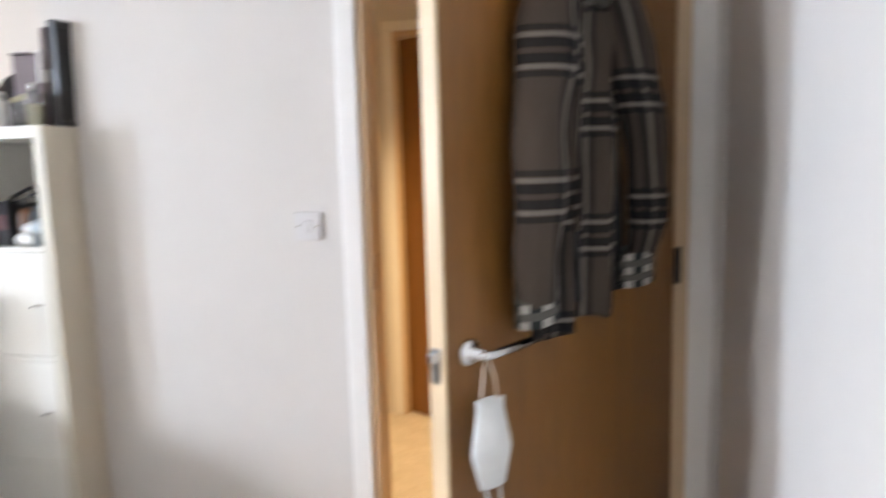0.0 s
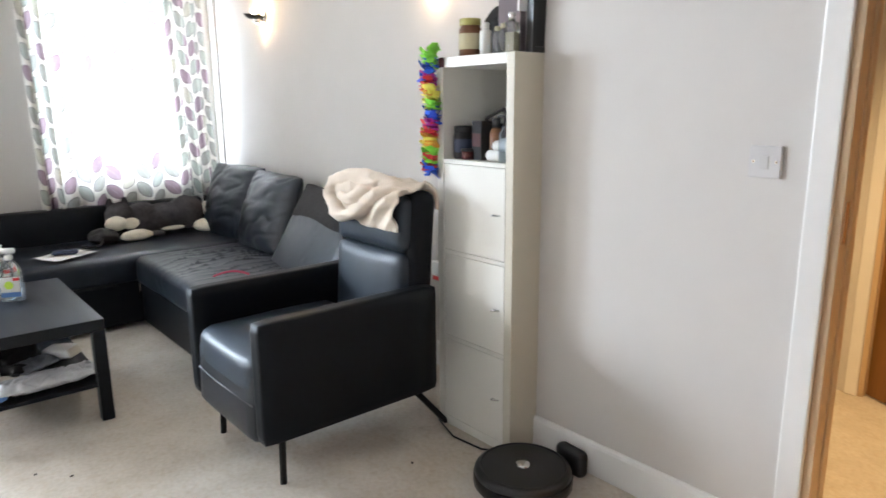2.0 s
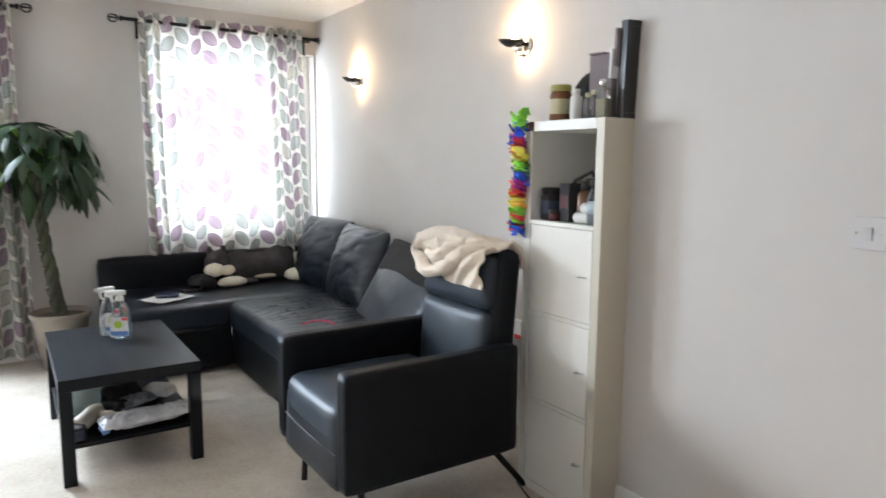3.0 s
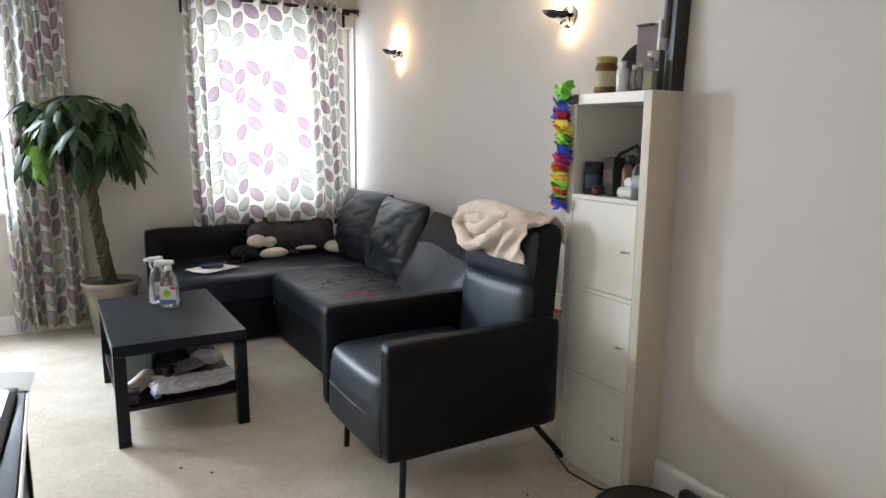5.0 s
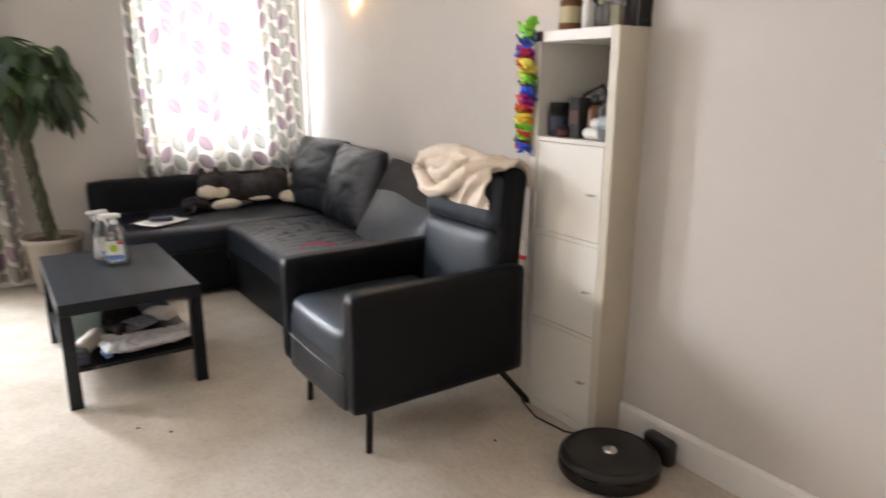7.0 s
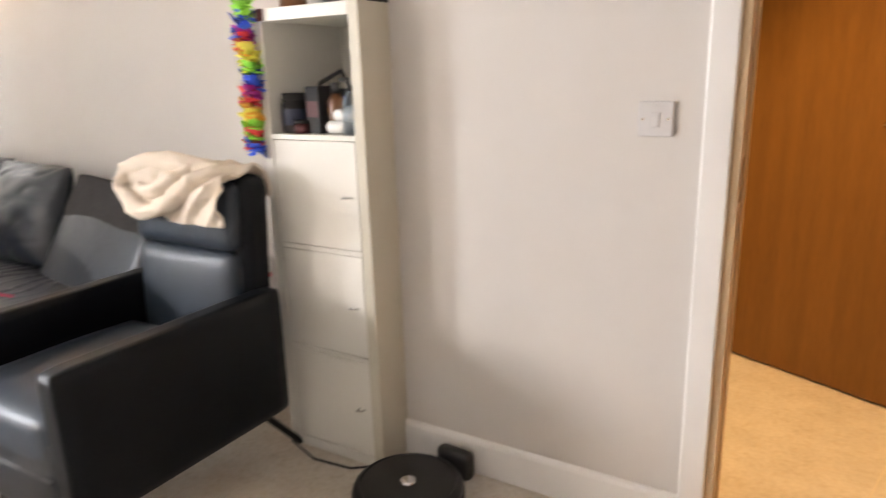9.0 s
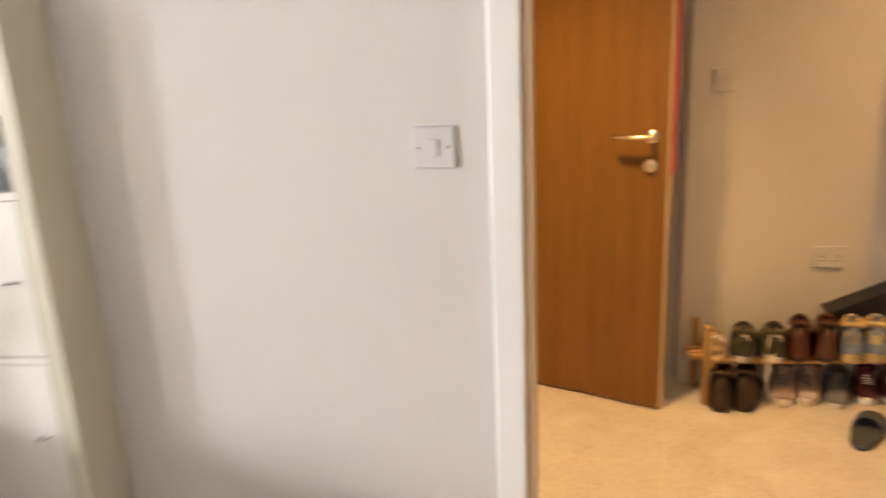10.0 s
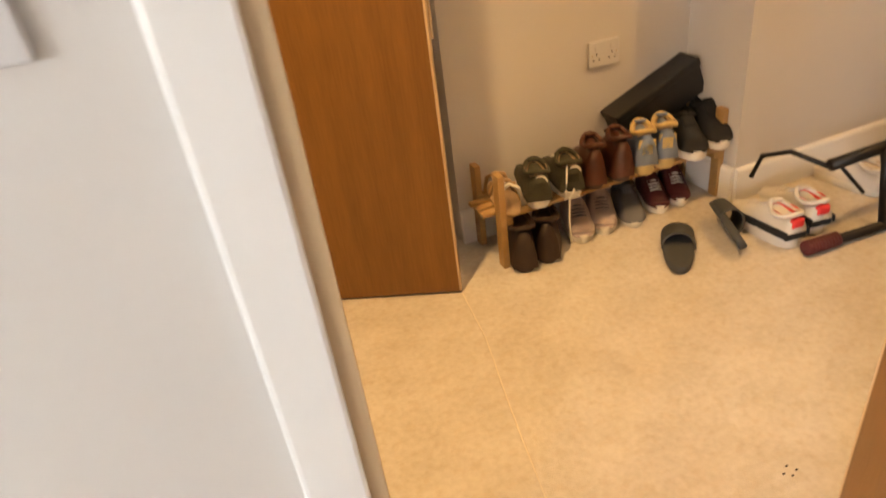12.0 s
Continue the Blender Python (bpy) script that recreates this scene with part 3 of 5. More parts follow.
def leaf_print():
    """Off-white cotton printed with rows of tilted leaves in mauve, sage and grey; lets light through."""
    m = bpy.data.materials.new("leaf_print_cotton")
    m.use_nodes = True
    nt = m.node_tree
    N, L = nt.nodes, nt.links

    def math_node(op, a, b=None, c=None):
        n = N.new("ShaderNodeMath")
        n.operation = op
        for i, v in enumerate((a, b, c)):
            if v is None:
                continue
            if isinstance(v, (int, float)):
                n.inputs[i].default_value = v
            else:
                L.new(v, n.inputs[i])
        return n.outputs[0]

    def mix(f, a, b):
        n = N.new("ShaderNodeMix")
        n.data_type = 'RGBA'
        L.new(f, n.inputs[0])
        for i, v in ((6, a), (7, b)):
            if isinstance(v, tuple):
                n.inputs[i].default_value = (*v, 1)
            else:
                L.new(v, n.inputs[i])
        return n.outputs[2]
    tc = N.new("ShaderNodeTexCoord")
    sp = N.new("ShaderNodeSeparateXYZ")
    L.new(tc.outputs["UV"], sp.inputs[0])
    cu, cv = .112, .132
    u = math_node('DIVIDE', sp.outputs[0], cu)
    ci = math_node('FLOOR', u)
    odd = math_node('MODULO', math_node('ABSOLUTE', ci), 2.0)
    v = math_node('ADD', math_node('DIVIDE', sp.outputs[1], cv), math_node('MULTIPLY', odd, .5))
    cj = math_node('FLOOR', v)
    cb = N.new("ShaderNodeCombineXYZ")
    L.new(ci, cb.inputs[0])
    L.new(cj, cb.inputs[1])
    wn_ = N.new("ShaderNodeTexWhiteNoise")
    L.new(cb.outputs[0], wn_.inputs["Vector"])
    rnd = wn_.outputs["Value"]
    rs = N.new("ShaderNodeSeparateColor")
    L.new(wn_.outputs["Color"], rs.inputs[0])
    pu = math_node('MULTIPLY', math_node('SUBTRACT', math_node('SUBTRACT', u, ci), .5), cu)
    pv = math_node('MULTIPLY', math_node('SUBTRACT', math_node('SUBTRACT', v, cj), .5), cv)
    row = math_node('MODULO', math_node('ABSOLUTE', math_node('ADD', ci, 0.0)), 2.0)
    ang = math_node('ADD', math_node('MULTIPLY', math_node('SUBTRACT', row, .5), 1.5), math_node('MULTIPLY', math_node('SUBTRACT', rs.outputs[0], .5), .35))
    ca, sa = math_node('COSINE', ang), math_node('SINE', ang)
    a = math_node('SUBTRACT', math_node('MULTIPLY', pu, ca), math_node('MULTIPLY', pv, sa))
    b = math_node('ADD', math_node('MULTIPLY', pu, sa), math_node('MULTIPLY', pv, ca))
    R, D = .080, .036
    aa = math_node('ADD', math_node('ABSOLUTE', a), D)
    dist = math_node('SQRT', math_node('ADD', math_node('MULTIPLY', aa, aa), math_node('MULTIPLY', b, b)))
    inside = math_node('LESS_THAN', dist, R)
    rim = math_node('MULTIPLY', inside, math_node('GREATER_THAN', dist, R - .005))
    rib = math_node('MULTIPLY', inside, math_node('LESS_THAN', math_node('ABSOLUTE', math_node('ADD', a, math_node('MULTIPLY', math_node('MULTIPLY', b, b), 2.0))), .0011))
    mauve, sage, grey, beige = (.36, .265, .31), (.44, .47, .43), (.38, .38, .35), (.56, .54, .46)
    c = mix(math_node('GREATER_THAN', rnd, .36), mauve, sage)
    c = mix(math_node('GREATER_THAN', rnd, .62), c, grey)
    c = mix(math_node('GREATER_THAN', rnd, .84), c, beige)
    c = mix(math_node('MULTIPLY', rim, .75), c, (.14, .11, .12))
    c = mix(math_node('MULTIPLY', rib, .5), c, (.75, .73, .68))
    c = mix(inside, (.80, .775, .72), c)
    weave = N.new("ShaderNodeTexNoise")
    weave.inputs["Scale"].default_value = 900
    L.new(tc.outputs["UV"], weave.inputs["Vector"])
    bp = N.new("ShaderNodeBump")
    bp.inputs["Strength"].default_value, bp.inputs["Distance"].default_value = .25, .001
    L.new(weave.outputs[0], bp.inputs["Height"])
    p = N["Principled BSDF"]
    p.inputs["Roughness"].default_value = .9
    p.inputs["Specular IOR Level"].default_value = .1
    L.new(c, p.inputs["Base Color"])
    L.new(bp.outputs[0], p.inputs["Normal"])
    tr = N.new("ShaderNodeBsdfTranslucent")
    L.new(c, tr.inputs[0])
    ms = N.new("ShaderNodeMixShader")
    ms.inputs[0].default_value = .48
    L.new(p.outputs[0], ms.inputs[1])
    L.new(tr.outputs[0], ms.inputs[2])
    L.new(ms.outputs[0], N["Material Output"].inputs[0])
    return m


M["print"] = leaf_print()


def cloth_sheet(nu, nv, fn, uvscale=None):
    """Grid mesh from fn(i/nu, j/nv) -> Vector, with UV in metres along the sheet."""
    b = bmesh.new()
    uv = b.loops.layers.uv.new("UVMap")
    g = [[b.verts.new(fn(i / nu, j / nv)) for j in range(nv + 1)] for i in range(nu + 1)]
    mid = nv // 2
    us = [0.0]
    for i in range(nu):
        us.append(us[-1] + (g[i + 1][mid].co - g[i][mid].co).length)
    for i in range(nu):
        for j in range(nv):
            f = b.faces.new((g[i][j], g[i + 1][j], g[i + 1][j + 1], g[i][j + 1]))
            for lp, (p, q) in zip(f.loops, ((i, j), (i + 1, j), (i + 1, j + 1), (i, j + 1))):
                lp[uv].uv = (us[p], g[p][q].co.z)
    bmesh.ops.recalc_face_normals(b, faces=b.faces[:])
    return b


def curtain(y0, y1, z0, z1, x, folds, label):
    """folds(s) -> (y fraction, depth, narrowing) along the cloth."""
    t = thing("curtain", pose(x, y0, z0), label, "curtain", "leaf-print curtains")
    W, H = y1 - y0, z1 - z0

    def fn(a, c):
        f, d = folds(a)
        k = 1 - c
        return Vector((d * (1.0 + .25 * k) + .012 * noise.noise((a * 9, c * 3, y0)), W * f * (1 + .045 * k * (f > .5)) + .014 * k * math.sin(9 * a + 4 * c), H * c))
    part("cloth", cloth_sheet(170, 50, fn), M["print"], t, smooth=True)
    for k in range(7):
        f, d = folds((k + .5) / 7)
        part("eyelet", tube([(d * .3 + .022 * math.cos(q), W * f, H - .06 + .022 * math.sin(q)) for q in [i * math.pi / 8 for i in range(17)]], .004, 6), M["chrome"], t, "metal eyelet ring", smooth=True)
    return t


def folds_wide(s):
    if s < .2:
        return (.12 * s / .2, .045 * math.sin(s / .2 * 6.3 * 1.5))
    if s < .68:
        q = (s - .2) / .48
        return (.12 + .66 * q, .022 * math.sin(q * 6.3 * 4.5))
    q = (s - .68) / .32
    return (.78 + .22 * q, .070 * math.sin(q * 6.3 * 3.5))


def folds_tight(s):
    return (s, .060 * math.sin(s * 6.3 * 4.2) + .015 * math.sin(s * 31))


curtain(1.12, 2.275, .42, 2.33, WX + .10, folds_wide, "closed leaf-print curtain in mauve and sage, backlit")
curtain(-.02, .39, .05, 2.33, WX + .11, folds_tight, "gathered leaf-print curtain reaching the floor")
curtain(-3.12, -2.74, .05, 2.33, WX + .11, folds_tight, "gathered leaf-print curtain reaching the floor")


def curtain_rod(y0, y1, z):
    t = thing("curtain_rod", pose(WX, y0, z), "black iron curtain rod with scrolled finials", "curtain rod", "curtain rods")
    x = .10
    part("rod", tube([(x, 0, 0), (x, y1 - y0, 0)], .0125, 12), M["iron"], t, smooth=True)
    for y, s in ((0, -1), (y1 - y0, 1)):
        fin = bmesh.new()
        for a in (0, 60, 120):
            tube([(x + .028 * math.cos(radians(a + q)) * math.sin(radians(q)), y + s * (.03 + .03 * (1 - math.cos(radians(q)))), .028 * math.sin(radians(a)) * math.sin(radians(q)) * 1.0 + .0 * q) for q in range(0, 361, 24)], .0045, 5, bm=fin)
        lathe([(0, -.012), (.018, -.008), (.018, .008), (0, .012)], 10, bm=fin, m=Matrix.Translation((x, y + s * .012, 0)) @ Matrix.Rotation(radians(90), 4, 'X'))
        part("finial", fin, M["iron"], t, "scrolled cage finial", smooth=True)
    for y in (.10, y1 - y0 - .05):
        br = box(.001, y - .012, -.11, .008, y + .012, .03, .002)
        box(.0085, y - .006, -.018, x - .012, y + .006, -.006, .001, bm=br)
        box(x - .016, y - .010, -.03, x + .016, y + .010, -.0128, .002, bm=br)
        part("bracket", br, M["iron"], t)
    return t


curtain_rod(1.03, 2.39, 2.275)
curtain_rod(-3.22, .42, 2.275)


# ---- wall lamps ----
def wall_lamp(x):
    t = thing("wall_lamp", pose(x, NY2, 1.90), "lit chrome wall lamp with dark dished shade", "wall lamp", "pair of wall lamps")
    part("wall_plate", lathe([(0, .0005), (.055, .0005), (.055, .008), (.045, .016), (0, .018)], 28, m=Matrix.Rotation(radians(90), 4, 'X')), M["chrome"], t, smooth=True)
    part("arm", tube([(0, -.016, 0), (0, -.05, -.012), (0, -.075, -.004)], .009, 10), M["chrome"], t, smooth=True)
    bowl = lathe([(0, -.022), (.03, -.020), (.062, -.006), (.082, .012), (.080, .014), (.060, -.002), (.03, -.014), (0, -.016)], 30, sy=.62, m=Matrix.Translation((-.03, -.065, .012)) @ Matrix.Rotation(radians(8), 4, 'Y'))
    part("shade", bowl, M["iron"], t, "dark dished metal shade", smooth=True)
    part("lower_cup", lathe([(0, -.045), (.020, -.040), (.026, -.020), (.022, -.006), (0, -.004)], 20, m=Matrix.Translation((.012, -.045, 0))), M["chrome"], t, smooth=True)
    part("bulb", lathe([(0, .045), (.010, .042), (.014, .030), (.012, .014), (.008, .006), (0, .004)], 14, m=Matrix.Translation((-.012, -.06, .012))), M["bulb"], t, "glowing halogen bulb", smooth=True)
    return t


M["bulb"] = glow("halogen_bulb", (1, .86, .62), 40)
for x_ in (-4.70, -2.91):
    wall_lamp(x_)


# ---- more materials ----
def plain(name, col, rough=.6, **k):
    M[name] = mat(name, col, rough, **k)


plain("leaf_green", (.013, .040, .010), .50, var=.35, scale=9, bump=.15, bscale=40)
plain("leaf_young", (.13, .30, .04), .42, var=.25, scale=9, bump=.15, bscale=40)
plain("bark", (.048, .050, .029), .85, var=.4, scale=30, bump=.8, bscale=70)
plain("pot", (.235, .200, .165), .75, var=.08, scale=12, bump=.2, bscale=120)
plain("soil", (.05, .035, .022), .95, var=.4, scale=60, bump=1, bscale=80)
plain("towel", (.84, .73, .62), .95, var=.05, scale=30, bump=.5, bscale=500, spec=.1)
plain("plush_dark", (.062, .057, .061), .95, var=.35, scale=40, bump=.9, bscale=260, spec=.1)
plain("plush_cream", (.72, .66, .55), .95, var=.12, scale=40, bump=.9, bscale=260, spec=.1)
plain("paper", (.80, .80, .79), .8, var=.03, bump=.05)
plain("navy", (.02, .03, .07), .5, var=.2)
plain("red", (.80, .06, .07), .5, var=.1)
plain("magenta", (.36, .02, .06), .7, var=.1)
plain("packet_grey", (.34, .35, .39), .4, var=.2, scale=20, bump=.3, bscale=60)
plain("bag_pale", (.60, .60, .62), .30, var=.15, scale=25, bump=.2, bscale=80)
plain("green", (.30, .78, .10), .5, var=.15)
plain("blue", (.04, .14, .72), .5, var=.15)
plain("purple", (.50, .03, .34), .5, var=.15)
plain("yellow", (1.0, .86, .16), .5, var=.15)
plain("orange", (1.0, .50, .08), .5, var=.15)
plain("mask", (.74, .75, .74), .85, var=.03, scale=60, bump=.3, bscale=500)
plain("loop", (.62, .50, .40), .8, var=.05)
plain("jar_brown", (.16, .06, .02), .3, var=.4, scale=25)
plain("lid_green", (.36, .33, .10), .4, var=.1)
plain("label_cream", (.52, .47, .30), .6, var=.1)
plain("mauve_grey", (.22, .18, .19), .8, var=.12, bump=.3, bscale=200)
plain("bottle_white", (.75, .74, .71), .3, var=.03)
plain("tan", (.45, .30, .17), .7, var=.15)
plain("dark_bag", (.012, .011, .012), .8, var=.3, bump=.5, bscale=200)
plain("olive", (0.044, 0.04, 0.0224), .85, var=.2, scale=50, bump=.5, bscale=400)
plain("rubber_white", (.72, .68, .60), .6, var=.08, scale=30)
plain("brown_leather", (0.0713, 0.0195, 0.00825), .45, var=.3, scale=20, bump=.3, bscale=120)
plain("dark_brown", (.030, .015, .009), .55, var=.3, scale=20, bump=.3, bscale=120)
plain("yellow_suede", (.55, .39, .16), .8, var=.12, scale=30, bump=.3, bscale=300)
plain("blue_grey", (0.171, 0.198, 0.243), .8, var=.12, scale=30, bump=.3, bscale=300)
plain("black_canvas", (0.007, 0.007, 0.0077), .8, var=.3, bump=.4, bscale=400)
plain("pink_knit", (.46, .37, .35), .9, var=.1, bump=.5, bscale=400)
plain("grey_knit", (.135, .135, .14), .9, var=.15, bump=.5, bscale=400)
plain("slate_rubber", (0.051, 0.0536, 0.057), .7, var=.1, bump=.2, bscale=200)
plain("maroon", (.075, .009, .011), .6, var=.2, bump=.3, bscale=200)
plain("shoe_white", (.62, .58, .53), .6, var=.05, bump=.2, bscale=250)
plain("bright_red", (.75, .04, .04), .6, var=.08)
plain("switch_white", (.60, .585, .58), .3, var=.01, bump=0)
plain("clear_blue", (.70, .82, .92), .08, trans=.92, bump=0, var=.02)
plain("clear", (.92, .95, .96), .06, trans=.95, bump=0, var=.01)
plain("tint_green", (.86, .95, .92), .10, trans=.92, bump=0, var=.03)
plain("label_blue", (.10, .22, .50), .4, var=.05)
plain("label_green", (.42, .62, .05), .4, var=.05)
# tablet screen: grey-blue base colour stands for the reflected sky
plain("screen_reflection", (.30, .36, .42), .10, bump=0, var=.03)
plain("label_paper", (.66, .60, .52), .45, var=.04)
plain("seam", (.74, .66, .54), .9, var=.05)


# ---- electrical plates ----
def switch_plate(x, y, z, label, kind="light_switch", w=.087, rockers=1):
    t = thing(kind, pose(x, y, z), label, "light switch" if kind == "light_switch" else "socket")
    part("plate", box(-w / 2, -.0115, -.0435, w / 2, -.0005, .0435, .003, 2), M["switch_white"], t)
    if kind == "light_switch":
        rk = bmesh.new()
        box(-.0105, -.0155, -.019, .0105, -.0118, .019, .0025, bm=rk)
        rk.transform(Matrix.Rotation(radians(5), 4, 'X'))
        part("rocker", rk, M["switch_white"], t)
    else:
        for sx in (-1, 1):
            part("rocker", box(sx * w * .25 - .007, -.0145, .012, sx * w * .25 + .007, -.0118, .030, .001), M["switch_white"], t)
            for dx, dz, hx, hz in ((0, .002, .002, .004), (-.011, -.016, .004, .002), (.011, -.016, .004, .002)):
                part("pin_slot", box(sx * w * .25 + dx - hx, -.0118, dz - hz, sx * w * .25 + dx + hx, -.0112, dz + hz), M["black_plastic"], t)
    for sx in (-1, 1):
        part("screw", lathe([(0, .0006), (.0034, .0006), (.0034, -.0004)], 10, m=Matrix.Translation((sx * (w / 2 - .0125), -.0118, 0)) @ Matrix.Rotation(radians(90), 4, 'X')), M["brass"], t, "small screw head")
    return t


switch_plate(-1.191, NY, 1.166, "white plastic single light switch on the wall")
switch_plate(-.215, HY, 1.255, "white plastic light switch above the shoe rack")
switch_plate(.227, HY, .545, "white plastic double socket above the shoe rack", "wall_socket", .120)
t = thing("wall_socket", pose(-2.455, NY2, .62), "white socket with red switch beside the cabinet", "socket")
part("plate", box(-.04, -.014, -.043, .04, -.0005, .043, .003), M["switch_white"], t)
part("rocker", box(-.02, -.019, -.03, -.006, -.0142, -.012, .001), M["red"], t, "red rocker")
tagged(part("carpet_seam", tube([(-.474, 3.25, .001), (-.507, 3.016, .001), (-.575, 2.732, .001), (-.64, 2.42, .001)], .0022, 6), M["seam"]), "pale raised joint line in the hall carpet", "carpet seam", kind="structure")


# ---- coat and mask on the door ----
def plaid():
    m = bpy.data.materials.new("grey_brown_plaid")
    m.use_nodes = True
    nt = m.node_tree
    N, L = nt.nodes, nt.links
    tc = N.new("ShaderNodeTexCoord")
    sp = N.new("ShaderNodeSeparateXYZ")
    L.new(tc.outputs["UV"], sp.inputs[0])

    def band(src, period, centre, half, off=0.0):
        a = N.new("ShaderNodeMath")
        a.operation = 'PINGPONG'
        b = N.new("ShaderNodeMath")
        b.operation = 'ADD'
        L.new(src, b.inputs[0])
        b.inputs[1].default_value = 10 * period + off
        L.new(b.outputs[0], a.inputs[0])
        a.inputs[1].default_value = period / 2
        c = N.new("ShaderNodeMath")
        c.operation = 'COMPARE'
        L.new(a.outputs[0], c.inputs[0])
        c.inputs[1].default_value, c.inputs[2].default_value = centre, half
        return c.outputs[0]

    def over(col, fac, new_col, k):
        f = N.new("ShaderNodeMath")
        f.operation = 'MULTIPLY'
        L.new(fac, f.inputs[0])
        f.inputs[1].default_value = k
        n = N.new("ShaderNodeMix")
        n.data_type = 'RGBA'
        L.new(f.outputs[0], n.inputs[0])
        if isinstance(col, tuple):
            n.inputs[6].default_value = (*col, 1)
        else:
            L.new(col, n.inputs[6])
        n.inputs[7].default_value = (*new_col, 1)
        return n.outputs[2]
    u, v = sp.outputs[0], sp.outputs[1]
    c = (.066, .050, .039)
    for src, per, off, k in ((u, .19, .03, .85), (v, .26, .0, 1.0)):
        c = over(c, band(src, per, .014, .009, off), (.010, .010, .012), .78 * k)
        c = over(c, band(src, per, .042, .006, off), (.010, .010, .012), .70 * k)
        c = over(c, band(src, per, .029, .0045, off), (.26, .24, .21), .45 * k)
    p = N["Principled BSDF"]
    L.new(c, p.inputs["Base Color"])
    p.inputs["Roughness"].default_value = .95
    p.inputs["Specular IOR Level"].default_value = .1
    wv = N.new("ShaderNodeTexNoise")
    wv.inputs["Scale"].default_value = 700
    L.new(tc.outputs["UV"], wv.inputs["Vector"])
    bp = N.new("ShaderNodeBump")
    bp.inputs["Strength"].default_value, bp.inputs["Distance"].default_value = .4, .001
    L.new(wv.outputs[0], bp.inputs["Height"])
    L.new(bp.outputs[0], p.inputs["Normal"])
    return m


M["plaid"] = plaid()


def loft(rings, closed_ends=True, shift=0.0):
    """Closed rings of points, with UV: round the ring and up z, in metres."""
    b = bmesh.new()
    uv = b.loops.layers.uv.new("UVMap")
    vs = [[b.verts.new(p) for p in r] for r in rings]
    n = len(rings[0])
    us = [0.0]
    for k in range(n):
        us.append(us[-1] + (Vector(rings[0][(k + 1) % n]) - Vector(rings[0][k])).length)
    for i in range(len(vs) - 1):
        for k in range(n):
            f = b.faces.new((vs[i][k], vs[i][(k + 1) % n], vs[i + 1][(k + 1) % n], vs[i + 1][k]))
            for lp, (a, c) in zip(f.loops, ((i, k), (i, k + 1), (i + 1, k + 1), (i + 1, k))):
                lp[uv].uv = (us[c] + shift * .7, rings[a][c % n][2] + shift)
    if closed_ends:
        b.faces.new(vs[0][::-1])
        b.faces.new(vs[-1])
    bmesh.ops.recalc_face_normals(b, faces=b.faces[:])
    return b


def hanging(x0, x1, z0, z1, depth, top_in, seed, waves=3.0, lean=0.0, shift=0.0):
    """A flattened hanging cloth tube between x0 and x1 against the plane y=0, folds down its length."""
    rings = []
    for j in range(25):
        q = j / 24
        z = z0 + (z1 - z0) * q
        cx, hw = (x0 + x1) / 2 + lean * q, (x1 - x0) / 2 * (1 - top_in * q * q)
        ring = []
        for k in range(40):
            a = 2 * math.pi * k / 40
            cxs = math.copysign(abs(math.cos(a)) ** .7, math.cos(a))
            f = .026 * math.sin(waves * 3.1 * cxs + seed + 1.3 * q) * (1 - .6 * q) + .012 * noise.noise((cxs * 2.2, q * 4, seed))
            y = -depth / 2 + depth / 2 * math.copysign(abs(math.sin(a)) ** .6, math.sin(a))
            if math.sin(a) < 0:
                y += f
            ring.append((cx + hw * cxs, min(y, -.002), z + .012 * math.sin(2 * cxs + seed) * (1 - q)))
        rings.append(ring)
    return loft(rings, True, shift)


def draped(x0, x1, z0, z1, top, y0, bulge, seed, waves, shift):
    """A hanging cloth panel from z0 (hem x0..x1) up to z1 (top = x0, x1 there), standing off the door by y0 plus soft folds."""
    def fn(a, c):
        l, r_ = x0 + (top[0] - x0) * c ** 1.3, x1 + (top[1] - x1) * c ** 1.3
        k = 1 - .55 * c
        f = .017 * math.sin(waves * 6.28 * a + seed + 1.1 * c) * k + .010 * noise.noise((a * 3 + seed, c * 3.5, seed)) + .004 * noise.noise((a * 9, c * 11, seed))
        return Vector((l + (r_ - l) * a, -y0 - bulge * math.sin(a * math.pi) ** .7 - f, z0 + (z1 - z0) * c + .012 * noise.noise((a * 4, seed, 0)) * (1 - c)))
    b = cloth_sheet(40, 60, fn)
    uv = b.loops.layers.uv.active
    for f in b.faces:
        for lp in f.loops:
            lp[uv].uv = (lp[uv].uv[0] + shift[0], lp[uv].uv[1] + shift[1])
    return b


def sleeve(pts, radii, shift, seed):
    """A cloth sleeve along pts, flattened and crumpled."""
    line, rings = arc(pts, 30), []
    for i, p in enumerate(line):
        q = i / 30
        k = q * (len(radii) - 1)
        j = min(int(k), len(radii) - 2)
        rad = radii[j] + (radii[j + 1] - radii[j]) * (k - j)
        ring = []
        for m_ in range(28):
            a = 2 * math.pi * m_ / 28
            n_ = 1 + .16 * noise.noise((math.cos(a) * 1.3 + seed, math.sin(a) * 1.3, q * 5)) + .10 * math.sin(q * 19 + math.cos(a) * 2 + seed) * (.3 + q * (1 - q) * 2)
            ring.append((p[0] + rad * n_ * math.cos(a), min(-.004, p[1] + rad * .72 * n_ * math.sin(a)), p[2] + .010 * math.cos(a)))
        rings.append(ring)
    b = loft(rings, True)
    uv = b.loops.layers.uv.active
    for f in b.faces:
        for lp in f.loops:
            lp[uv].uv = (lp[uv].uv[0] + shift[0], lp[uv].uv[1] + shift[1])
    return b


